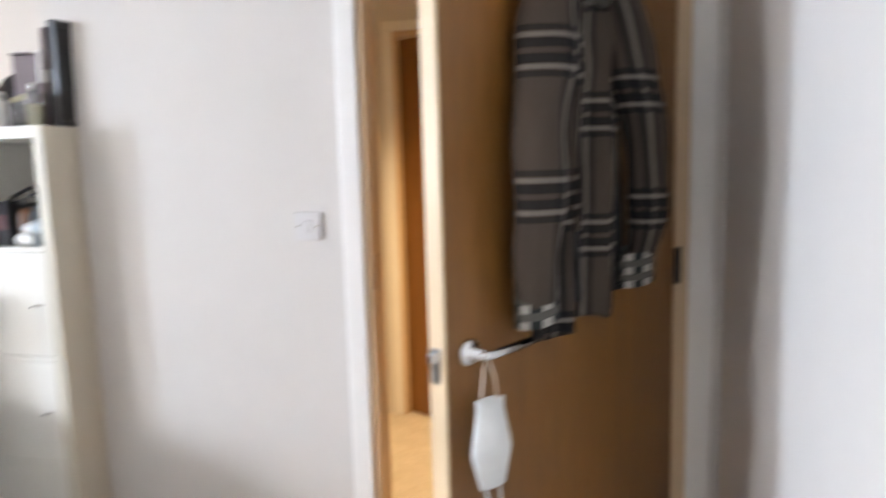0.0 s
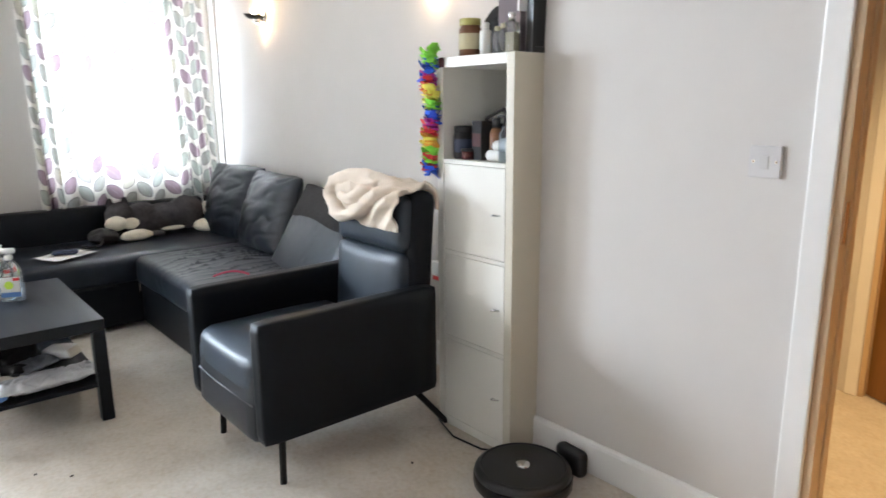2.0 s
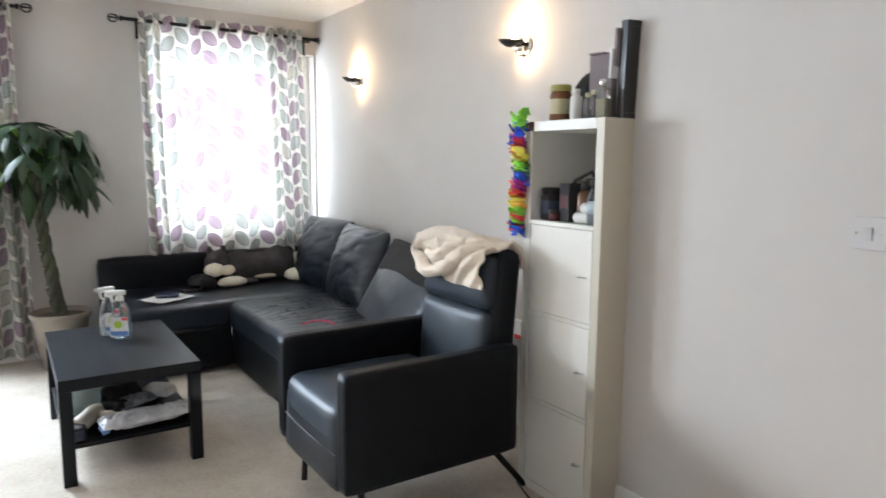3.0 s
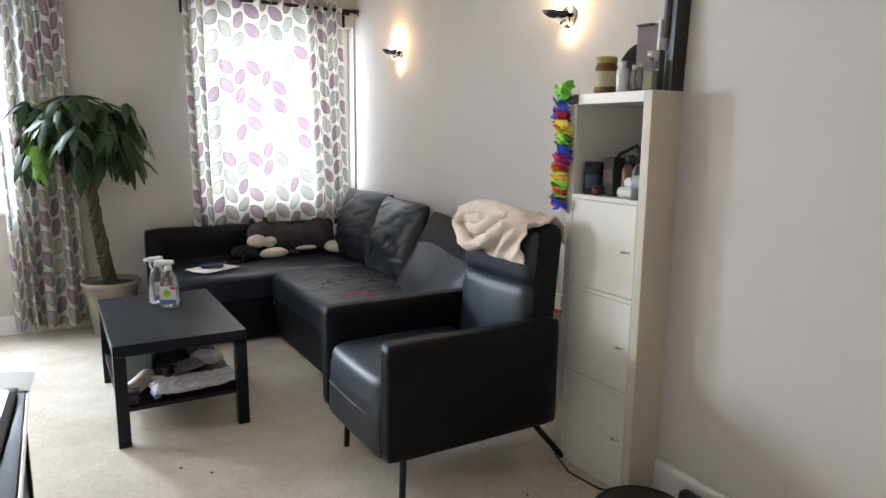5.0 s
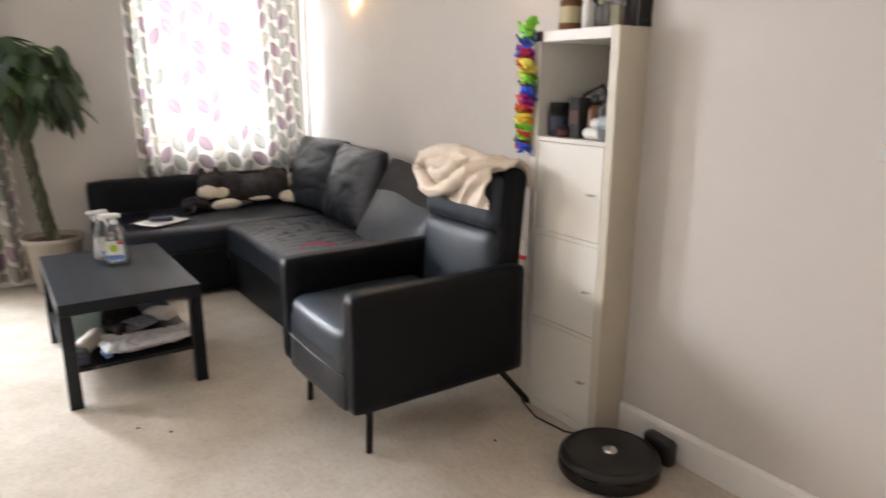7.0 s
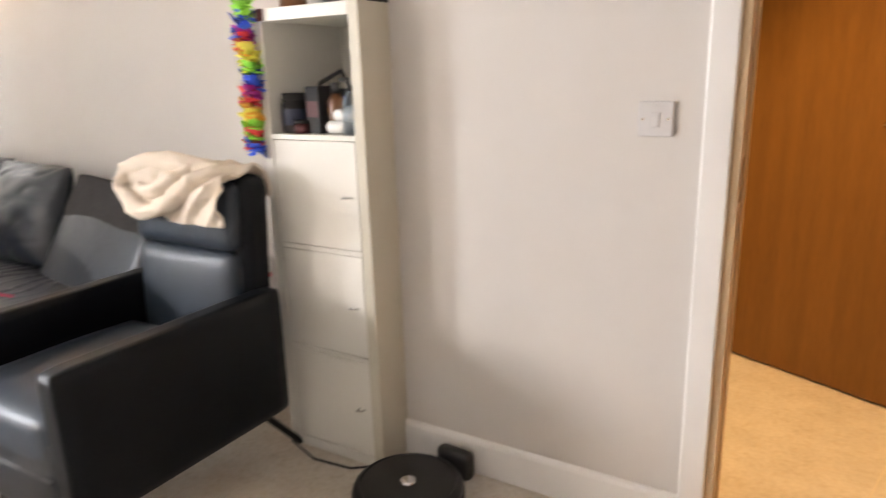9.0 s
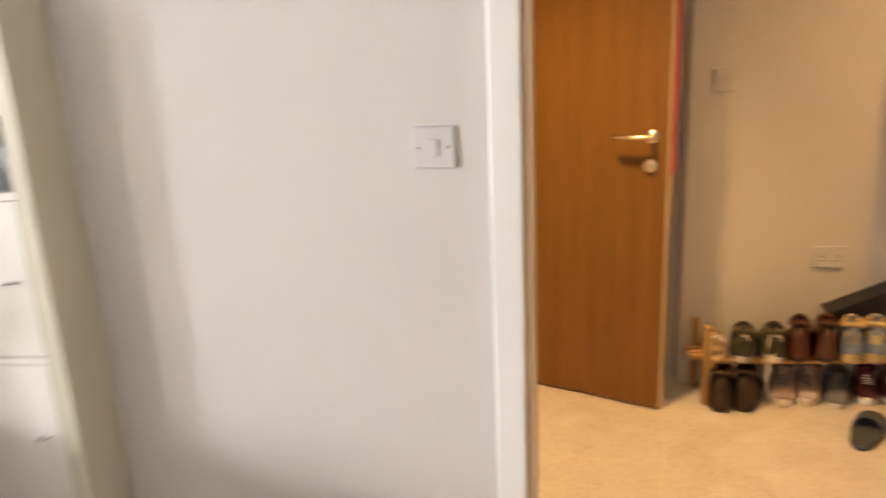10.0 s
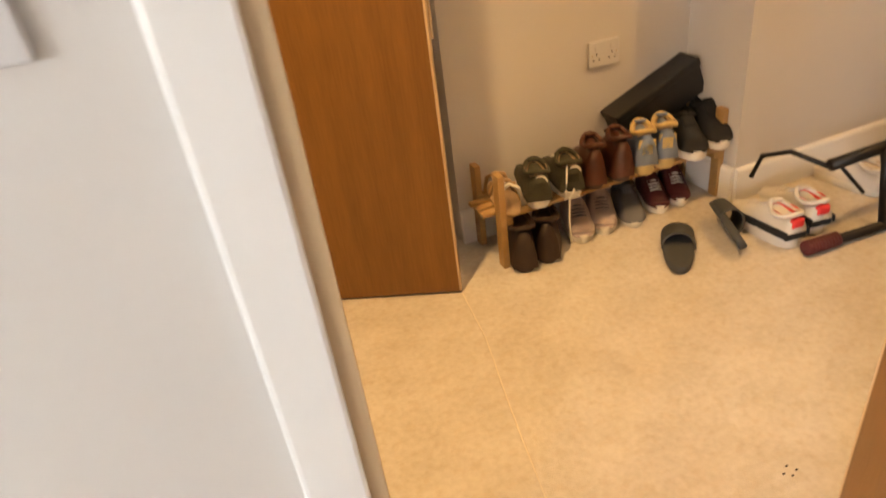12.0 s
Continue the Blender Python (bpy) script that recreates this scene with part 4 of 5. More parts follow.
def cuff(x, y, z, rx, seed):
    """Three checked bands round a sleeve's end."""
    b = bmesh.new()
    for k in range(5):
        for m_ in range(12):
            a0, a1 = 2 * math.pi * m_ / 12, 2 * math.pi * (m_ + 1) / 12
            z0, z1 = z + .016 * k, z + .016 * (k + 1)
            vs = [b.verts.new((x + rx * math.cos(a), min(-.004, y + rx * .72 * math.sin(a)), zz + .008 * math.cos(a))) for a, zz in ((a0, z0), (a1, z0), (a1, z1), (a0, z1))]
            f = b.faces.new(vs)
            f.material_index = 0 if k % 2 else (1 if m_ % 2 else 2)
    bmesh.ops.recalc_face_normals(b, faces=b.faces[:])
    return b


coat = thing("plaid_coat", d1.matrix_world.copy(), "grey-brown plaid wool coat hung on the door", "coat")
# shade inside the open coat is put in as a near-black panel
part("back_panel", draped(-.69, -.30, 1.04, 1.66, (-.66, -.34), .006, .006, 9, 2.0, (0, 0)), M["dark_bag"], coat, "coat inside, coloured near-black for its shade", smooth=True)
for nm, bm_ in (("front_panel", draped(-.705, -.545, .985, 1.70, (-.70, -.565), .022, .030, 1.0, 1.6, (.05, .05))),
                ("front_panel", draped(-.505, -.375, 1.000, 1.70, (-.495, -.36), .022, .028, 4.0, 1.4, (.17, .12))),
                ("lapel", draped(-.600, -.560, 1.20, 1.69, (-.625, -.570), .060, .012, 2.5, .5, (.08, .02)))):
    pn = part(nm, bm_, M["plaid"], coat, smooth=True)
    sd = pn.modifiers.new("thick", 'SOLIDIFY')
    sd.thickness = .004
M["cuff_black"], M["cuff_white"], M["cuff_grey"] = mat("cuff_black", (.012, .014, .013), .9), mat("cuff_white", (.30, .28, .25), .9), mat("cuff_grey", (.075, .07, .06), .9)
for pts, cx, cy, cz, sh in (([(-.715, -.055, 1.065), (-.735, -.075, 1.20), (-.725, -.08, 1.38), (-.690, -.065, 1.56), (-.640, -.045, 1.70)], -.713, -.055, 1.035, (.11, .02)),
                            ([(-.310, -.05, 1.085), (-.292, -.07, 1.22), (-.320, -.075, 1.40), (-.355, -.06, 1.56), (-.40, -.045, 1.70)], -.312, -.05, 1.055, (.02, .07))):
    sl = part("sleeve", sleeve(pts, (.048, .056, .060, .068, .060), sh, cx * 9), M["plaid"], coat, smooth=True)
    cf = part("cuff", cuff(cx, cy, cz, .054, 1), M["cuff_grey"], sl, "black and white checked cuff")
    cf.data.materials.append(M["cuff_black"])
    cf.data.materials.append(M["cuff_white"])
part("collar", tube([(-.62, -.03, 1.66), (-.58, -.06, 1.70), (-.53, -.07, 1.69), (-.48, -.06, 1.70), (-.43, -.03, 1.66)], .026, 10, taper=(.6, 1, .8, 1, .6)), M["plaid"], coat, smooth=True)
hook = thing("door_hook", d1.matrix_world.copy(), "chrome hook on the oak door", "hook")
part("plate", box(-.55, -.004, 1.68, -.51, -.0005, 1.74, .001), M["chrome"], hook)
part("prong", tube([(-.53, -.004, 1.715), (-.53, -.05, 1.705), (-.53, -.06, 1.735)], .005, 8), M["chrome"], hook, smooth=True)
scarf = thing("red_scarf", d1.matrix_world.copy(), "red cloth hung beside the coat on the door", "scarf")
part("cloth", hanging(-.80, -.70, 1.67, 1.88, .04, .3, 3.0), M["red"], scarf, smooth=True)

mask_t = thing("face_covering", d1.matrix_world.copy(), "white pleated face mask hung on the chrome door lever", "face mask")
mx = -.841


def mask_fn(a, c):
    w = .039 - .006 * (1 - c) + .021 * max(0, 1 - abs(c - .42) / .45)
    bulge = .030 * math.sin(a * math.pi) * math.sin(c * math.pi)
    pleat = .0016 * math.sin(c * 30) * math.sin(a * math.pi)
    return Vector((mx + .004 * (1 - c) + (a - .5) * 2 * w, -.040 - bulge - pleat, .745 + .172 * c - .010 * a + .006 * math.sin(a * math.pi) * (c - .5)))


mb = part("fabric", cloth_sheet(12, 30, mask_fn), M["mask"], mask_t, smooth=True)
so = mb.modifiers.new("thick", 'SOLIDIFY')
so.thickness = .003
part("ear_loop", tube([(mx - .024, -.04, .912), (mx - .024, -.046, .95), (mx - .022, -.047, .975), (mx - .012, -.048, .997), (mx - .002, -.047, .975), (mx + .010, -.046, .95), (mx + .020, -.042, .908)], .0024, 6), M["loop"], mask_t, smooth=True)
part("ear_loop", tube([(mx - .018, -.04, .75), (mx - .014, -.05, .70), (mx + .002, -.05, .668), (mx + .018, -.05, .70), (mx + .022, -.042, .742)], .0024, 6), M["mask"], mask_t, smooth=True)


# ---- plant ----
def leaflet_mesh(name, L, W, material, droop):
    b = bmesh.new()
    rows = []
    for j in range(8):
        q = j / 7
        w = W * math.sin(math.pi * (.06 + .94 * q) ** .8) ** .8 * (1 if q < 1 else 0) + .001
        z = -droop * L * q * q
        rows.append([b.verts.new((L * q, -w, z - .25 * w)), b.verts.new((L * q, 0, z + .05 * w)), b.verts.new((L * q, w, z - .25 * w))])
    for r, s_ in zip(rows, rows[1:]):
        for k in range(2):
            b.faces.new((r[k], r[k + 1], s_[k + 1], s_[k]))
    bmesh.ops.recalc_face_normals(b, faces=b.faces[:])
    return mesh_of(name, b, material, True)


def plant():
    t = thing("money_tree", pose(-5.18, .545, 0), "potted money tree with braided trunk and drooping leaves", "plant")
    part("pot", lathe([(0, .004), (.105, .004), (.115, .012), (.15, .25), (.163, .335), (.178, .345), (.182, .37), (.172, .375), (.163, .362), (.155, .34), (0, .335)], 40), M["pot"], t, smooth=True)
    part("soil", lathe([(0, .352), (.10, .350), (.157, .343)], 30), M["soil"], t, smooth=True)
    rnd = random.Random(5)
    for k in range(4):
        pts = []
        for i in range(40):
            q = i / 39
            a = k * math.pi / 2 + q * 15
            r = .024 - .008 * q + .004 * math.sin(q * 37 + k)
            pts.append((r * math.cos(a) - .01 * q, r * math.sin(a) - .04 * q * (1 - q) - .10 * q, .33 + .93 * q))
        part("stem", tube(pts, .022, 8, taper=[1.15 - .4 * i / 39 for i in range(40)]), M["bark"], t, smooth=True)
    kinds = [leaflet_mesh("leaflet", L, W, M["leaf_green"], d) for L, W, d in ((.175, .027, .35), (.15, .024, .5), (.20, .029, .45), (.13, .022, .25))]
    young = leaflet_mesh("leaflet", .17, .034, M["leaf_young"], .4)
    stalks = bmesh.new()
    for c in range(84):
        az = c * 2.39996 + rnd.uniform(-.2, .2)
        el = rnd.uniform(-.35, 1.4)
        reach = rnd.uniform(.18, .36) * (1.0 if el < .9 else .85)
        base = Vector((-.01, -.10, 1.22 + rnd.uniform(0, .10)))
        tip = base + Vector((math.cos(az) * math.cos(el), math.sin(az) * math.cos(el), .10 + .95 * math.sin(el))) * reach
        mid = (base + tip) / 2 + Vector((0, 0, .04))
        tube([base, mid, tip], .0035, 5, bm=stalks)
        n = rnd.randint(5, 7)
        for k in range(n):
            a = az + (k - (n - 1) / 2) * (2 * math.pi / (n + 1.5)) * .72
            me = young if (math.sin(az) < -.5 and math.cos(az) > -.3 and rnd.random() < .35) else rnd.choice(kinds)
            lf = new("leaf", me)
            lf.parent = t
            lf.matrix_basis = Matrix.Translation(tip) @ Euler((rnd.uniform(-.35, .35), rnd.uniform(.45, 1.25) - .55 * math.sin(max(0, el)), a)).to_matrix().to_4x4() @ Matrix.Scale(rnd.uniform(.85, 1.22), 4)
    part("leaf_stalks", stalks, M["leaf_young"], t)
    return t


plant()


# ---- cloth over the armchair ----
def throw_fn(a, c):
    # a across the chair, c from the front hem over the top to the back hem
    hem = .060 + .075 * min(1, a / .45) ** 1.2
    s_ = c * (hem + .165 + .05) - hem
    sw = a * .80 - c * 1.10 + .45 * (a - .25) ** 2 + .07 * noise.noise((a * 1.7, c * 1.9, 4))
    w = (2.9 * sw + .1) % 1.0
    ridge = (w / .68 if w < .68 else (1 - w) / .32) ** 1.3
    fine = noise.noise((a * 5 - c * 4, c * 6 + a * 2, 1.7))
    roll = math.exp(-((a - .20) / .20) ** 2 - ((c - .50) / .24) ** 2)
    d = .006 + .034 * ridge + .007 * fine + .008 * max(0, 1 - 5 * abs(noise.noise((a * 7 + c * 3, c * 5 - a * 4, 6.2)))) + .026 * roll
    d *= min(1, .30 + 3 * c) * min(1, .4 + 4 * (1 - c))
    x = -.225 + .450 * a + .03 * (c - .3) * (a - .2) + .010 * noise.noise((c * 4, a * 2, 9))
    r, yf, zt = .045, .642, .982
    if s_ < -r:
        y, z = yf - d, zt + s_
    elif s_ < r:
        q = (s_ + r) / (2 * r) * math.pi / 2
        y, z = yf + r - (r + d) * math.cos(q), zt - r + (r + d) * math.sin(q)
    elif s_ < .14:
        y, z = yf + s_, zt + d + .012 * min(1, (s_ - r) / .05)
    else:
        q = min(1, (s_ - .14) / .05) * math.pi / 2
        y, z = yf + .14 + (.05 + .4 * d) * math.sin(q), zt + .012 - .05 + (.05 + d) * math.cos(q) - max(0, s_ - .19)
    return Vector((x, y, z))


tw = thing("cream_throw", pose(-2.62, 1.18, 0), "crumpled cream cotton throw over the armchair back", "throw")
tp = part("cloth", cloth_sheet(70, 70, throw_fn), M["towel"], tw, smooth=True)


def swag(pts, r, seed):
    """A thick soft fold of cloth along a line."""
    b = tube(pts, r, 28, taper=tuple(.45 + .55 * math.sin(math.pi * (.12 + .76 * k / (len(pts) - 1))) for k in range(len(pts))))
    for v in b.verts:
        v.co += Vector((noise.noise(v.co * 14 + Vector((seed, 0, 0))), noise.noise(v.co * 14 + Vector((0, seed, 0))), noise.noise(v.co * 17 + Vector((0, 0, seed))))) * .012
        q = v.co * 21 + Vector((seed, seed * 2, 0))
        v.co += (v.co - Vector((0, .7, .93))).normalized() * (.010 * max(0, 1 - 4 * abs(noise.noise(Vector((q.x * .5 + q.z * .4, q.y * .4, q.z))))) - .003)
    return b


part("rolled_fold", swag(arc([(-.16, .622, .905), (-.225, .620, .955), (-.20, .640, 1.01), (-.10, .665, 1.035), (.03, .69, 1.025), (.15, .73, 1.008)], 44), .036, 2), M["towel"], tw, "thick rolled fold of the throw", smooth=True)
part("rolled_fold", swag(arc([(-.20, .610, .925), (-.12, .600, .885), (-.01, .605, .905), (.07, .630, .965), (.13, .685, 1.005), (.20, .75, 1.005)], 44), .030, 5), M["towel"], tw, "thick rolled fold of the throw", smooth=True)
part("rolled_fold", swag(arc([(-.14, .615, .955), (-.05, .610, .950), (.01, .635, .99), (.06, .69, 1.02), (.10, .75, 1.02)], 44), .026, 8), M["towel"], tw, "thick rolled fold of the throw", smooth=True)
so = tp.modifiers.new("thick", 'SOLIDIFY')
so.thickness = .008


# ---- plush toy on the sofa: one mesh ----
def blob(bm, x, y, z, sx, sy, sz, slot, rz=0, seed=0, n=0.012):
    b = bmesh.new()
    bmesh.ops.create_icosphere(b, subdivisions=3, radius=1)
    for v in b.verts:
        d = v.co.normalized()
        v.co += d * noise.noise(d * 2.5 + Vector((seed, 0, 0))) * .12
    b.transform(Matrix.Translation((x, y, z)) @ Matrix.Rotation(radians(rz), 4, 'Z') @ Matrix.Diagonal((sx, sy, sz, 1)))
    for f in b.faces:
        f.material_index, f.smooth = slot, True
    return join(bm, b)


tb = bmesh.new()
blob(tb, 0, .06, .105, .085, .20, .085, 0, 0, 1)          # body
blob(tb, .0, .17, .12, .09, .11, .098, 0, 0, 9)           # haunch
blob(tb, 0, -.08, .115, .075, .11, .088, 0, 0, 11)        # shoulders
blob(tb, .01, -.20, .140, .072, .078, .075, 0, 0, 2)      # head
blob(tb, .070, -.235, .105, .040, .066, .042, 1, 15, 3)   # muzzle
blob(tb, .070, -.165, .098, .022, .050, .034, 1, 0, 13)   # cheek
blob(tb, .0, -.245, .205, .016, .020, .036, 0, 0, 4)      # ears
blob(tb, .0, -.165, .207, .016, .020, .036, 0, 0, 4)
blob(tb, .110, -.145, .034, .042, .095, .032, 1, 12, 5)   # paws
blob(tb, .085, -.03, .026, .024, .05, .018, 0, -10, 15)
blob(tb, .095, .265, .042, .045, .080, .040, 1, -18, 6)
blob(tb, .03, .285, .135, .022, .020, .045, 1, 0, 7)      # tail tip
blob(tb, .074, .07, .045, .022, .07, .014, 1, 0, 8)       # belly
toy = tagged(part("plush_dog", tb, M["plush_dark"]), "black and cream plush dog lying on the sofa", "plush toy")
toy.data.materials.append(M["plush_cream"])
toy.matrix_world = pose(-5.17, 1.77, .450) @ Matrix.Scale(1.18, 4)


# ---- small things on sofa and table ----
t = thing("paper_sheet", pose(-4.80, 1.12, .462, 0, 0, 28), "white paper sheet with a dark blue print on the sofa", "paper")
part("sheet", cloth_sheet(8, 8, lambda a, c: Vector(((a - .5) * .21, (c - .5) * .28, .004 + .006 * noise.noise((a * 3, c * 3, 0))))), M["paper"], t, smooth=True)
t = thing("glasses_case", pose(-4.80, 1.12, .484, 0, 0, 75), "dark blue oval case on the paper", "case")
part("shell", soft(.14, .07, .022, .010, 8, (0, 0, .004)), M["navy"], t, smooth=True)
t = thing("black_bag", pose(-5.10, 1.40, .452, 0, 0, 20), "crumpled black bag on the sofa", "bag")
part("pouch", soft(.20, .13, .07, .03, 12, (.01, .01, .015), .025, 55, 12), M["dark_bag"], t, smooth=True, at=pose(0, 0, .045))
part("strap", tube([(.08, -.05, .05), (.13, -.10, .02), (.10, -.16, .012), (.02, -.15, .012)], .008, 6), M["dark_bag"], t, smooth=True)
t = thing("red_strap", pose(-3.60, 1.64, .468, 0, 0, 62), "magenta-red fabric strap lying on the sofa bed", "strap")
sb = part("band", cloth_sheet(24, 4, lambda a, c: Vector((-.09 + .18 * a, .05 * math.sin(a * 3.1) + .035 * c, .010 + .010 * math.sin(a * 3.1)))), M["magenta"], t, smooth=True)
so = sb.modifiers.new("thick", 'SOLIDIFY')
so.thickness = .004


def spray_bottle(x, y, z, rz, liquid, label):
    t = thing("spray_bottle", pose(x, y, z, 0, 0, rz), label, "spray bottle", "cleaning bottles")
    rings = []
    for zz, hx, hy in ((0, .044, .026), (.006, .050, .030), (.06, .050, .030), (.11, .044, .027), (.15, .038, .024), (.175, .030, .020), (.19, .016, .015), (.20, .014, .014)):
        rings.append([(hx * math.copysign(abs(math.cos(a)) ** .6, math.cos(a)), hy * math.copysign(abs(math.sin(a)) ** .6, math.sin(a)), zz) for a in [2 * math.pi * k / 24 for k in range(24)]])
    part("bottle", loft(rings), M["clear"], t, "clear plastic bottle", smooth=True)
    part("liquid", loft([[(p[0] * .9, p[1] * .88, max(.004, p[2])) for p in r] for r in rings[:4]]), liquid, t, smooth=True)
    part("label", box(-.041, -.0325, .02, .041, -.0308, .115, .0005), M["paper"], t)
    part("label_disc", lathe([(0, .001), (.019, .001), (.019, 0)], 20, m=Matrix.Translation((-.004, -.0328, .078)) @ Matrix.Rotation(radians(90), 4, 'X')), M["label_green"], t)
    part("label_band", box(-.040, -.0336, .022, .040, -.0327, .045), M["label_blue"], t)
    part("label_tab", box(.014, -.0336, .098, .040, -.0327, .112), M["bright_red"], t)
    part("collar", lathe([(.016, .192), (.018, .194), (.018, .212), (.012, .216), (0, .216)], 16), M["bottle_white"], t, smooth=True)
    hd = soft(.085, .026, .026, .010, 5)
    part("trigger_head", hd, M["bottle_white"], t, smooth=True, at=pose(-.012, 0, .232))
    part("trigger", tube([(-.035, 0, .225), (-.040, 0, .205), (-.033, 0, .185)], .006, 8), M["bottle_white"], t, smooth=True)
    part("nozzle", lathe([(0, .012), (.008, .012), (.009, 0), (0, 0)], 10, m=Matrix.Translation((-.055, 0, .234)) @ Matrix.Rotation(radians(-90), 4, 'Y')), M["bottle_white"], t, smooth=True)
    return t


spray_bottle(-3.93, .735, .456, 66, M["clear_blue"], "clear spray bottle with white trigger and label on table")
spray_bottle(-4.06, .70, .456, 110, M["clear"], "clear spray bottle behind another on the table")

# lower shelf of the table
def crumpled(name, x, y, z, sx, sy, sz, m, label, cat, rz=0, seed=0, rough_=.02, wf=10):
    t = thing(name, pose(x, y, z, 0, 0, rz), label, cat)
    if name == "plastic_packet":
        part("body", pillow(sx, sy, sz, seed, .016), m, t, smooth=True, at=pose(0, 0, sz * .5 + .006, 90))
    else:
        part("body", soft(sx, sy, sz, min(sx, sy, sz) * .42, 20, (0, 0, sz * .2), rough_, seed, wf), m, t, smooth=True, at=pose(0, 0, sz / 2 + rough_ * .4))
    return t


crumpled("plastic_packet", -3.455, .745, .172, .15, .36, .065, M["bag_pale"], "pale crumpled plastic packet on the table shelf", "packet", 4, 61, .028, 26)
crumpled("plastic_packet", -3.72, .74, .172, .16, .24, .05, M["packet_grey"], "grey plastic packet on the table shelf", "packet", 30, 63, .03, 24)
crumpled("black_pouch", -3.80, .70, .172, .16, .16, .07, M["dark_bag"], "black pouch on the table shelf", "pouch", 10, 64, .03, 20)
crumpled("black_pouch", -3.66, .66, .172, .10, .09, .05, M["dark_bag"], "small black pouch on the table shelf", "pouch", 40, 67, .02, 24)
crumpled("plastic_packet", -3.50, .905, .172, .12, .12, .05, M["bag_pale"], "white crumpled packet on the table shelf", "packet", 20, 68, .03, 28)
t = thing("white_carton", pose(-3.74, .865, .225, 12, -10, 24), "white rounded carton propped on the table shelf", "carton")
part("carton", soft(.19, .075, .055, .018, 8, (0, 0, .003)), M["bottle_white"], t, smooth=True)
part("flap", soft(.012, .060, .040, .004, 4), M["label_paper"], t, smooth=True, at=pose(.092, 0, 0))
def hair_dryer(m):
    t = thing("hair_dryer", m, "cream hair dryer lying on the table shelf", "hair dryer")
    barrel = part("barrel", lathe([(.022, -.10), (.034, -.10), (.036, -.095), (.036, .02), (.040, .06), (.036, .095), (.020, .10), (0, .10)], 28, m=Matrix.Rotation(radians(90), 4, 'Y')), M["label_paper"], t, smooth=True)
    part("nozzle_inside", lathe([(0, -.070), (.021, -.072), (.022, -.0995)], 24, m=Matrix.Rotation(radians(90), 4, 'Y')), M["black_plastic"], barrel, "dark air outlet", smooth=True)
    handle = part("handle", tube(arc([(.05, -.02, 0), (.06, -.08, -.005), (.075, -.14, -.012), (.085, -.19, -.018)], 14), .019, 14, taper=[.9 + .2 * math.sin(k * .22) for k in range(15)]), M["label_paper"], t, smooth=True)
    part("switch", soft(.020, .034, .010, .004, 4), M["black_plastic"], handle, "dark slide switch", smooth=True, at=pose(.066, -.105, .014, 0, 0, 8))
    return t


hair_dryer(pose(-3.540, .530, .212, 0, 0, 150))
t = thing("clear_box", pose(-3.78, .535, .172, 0, 0, 4), "clear pale green plastic box on the table shelf", "box")
for x0, y0, x1, y1 in ((-.06, -.07, .06, -.068), (-.06, .068, .06, .07), (-.06, -.0675, -.058, .0675), (.058, -.0675, .06, .0675)):
    part("side", box(x0, y0, .0025, x1, y1, .115), M["tint_green"], t)
part("base", box(-.06, -.07, 0, .06, .07, .002), M["tint_green"], t)
part("lid", box(-.062, -.072, .1155, .062, .072, .122, .002), M["tint_green"], t)
t = thing("small_gadget", pose(-3.42, .485, .172), "small black gadget with blue glass front on the shelf", "gadget")
part("body", soft(.09, .07, .06, .02, 6), M["black_plastic"], t, smooth=True, at=pose(0, 0, .030))
part("face", soft(.012, .05, .04, .005, 4), M["navy"], t, smooth=True, at=pose(.045, 0, .03))

t = thing("packet_print", pose(-3.40, .585, .200, 0, 0, 4), "blue printed corner wrapper on the table shelf", "wrapper")
part("wrapper", soft(.06, .035, .022, .008, 8, (0, 0, .004), .008, 91, 30), M["label_blue"], t, smooth=True)

# desk things
t = thing("paper_stack", pose(-2.175, .085, .7505), "white papers lying over the edge of the black desk", "papers")
for k in range(5):
    part("sheet", box(-.070, -.105, .0012 * k, .068 - .004 * k, .098 - .010 * k, .0012 * k + .001), M["paper"], t, at=pose(0, 0, 0, 0, 0, 2.5 * k - 4))
t = thing("tablet", pose(-1.915, .020, .7505, 0, 0, -3), "dark tablet in a black case lying on the desk", "tablet")
part("case", soft(.385, .255, .016, .0075, 8), M["black_plastic"], t, smooth=True, at=pose(0, 0, .0082))
part("screen", box(-.165, -.112, .0163, .165, .112, .0170, .0002), M["screen_reflection"], t, "glossy screen, sky reflection put into its grey-blue colour")


# ---- cabinet top and cell ----
CX, CY, CZ = -2.412, 2.035, 1.5005


def jar(x, y, z, r, h, body, lid, label, name="jar", band=None):
    t = thing(name, pose(x, y, z), label, name)
    part("body", lathe([(0, 0), (r * .94, 0), (r, .006), (r, h * .72), (r * .86, h * .80), (r * .86, h * .82), (0, h * .82)], 24), body, t, smooth=True)
    part("lid", lathe([(0, h * .821), (r * .93, h * .821), (r * .95, h * .84), (r * .95, h * .985), (r * .88, h), (0, h)], 24), lid, t, smooth=True)
    if band:
        part("label", lathe([(r * 1.012, h * .2), (r * 1.016, h * .21), (r * 1.016, h * .60), (r * 1.012, h * .61)], 24), band, t, smooth=True)
    return t


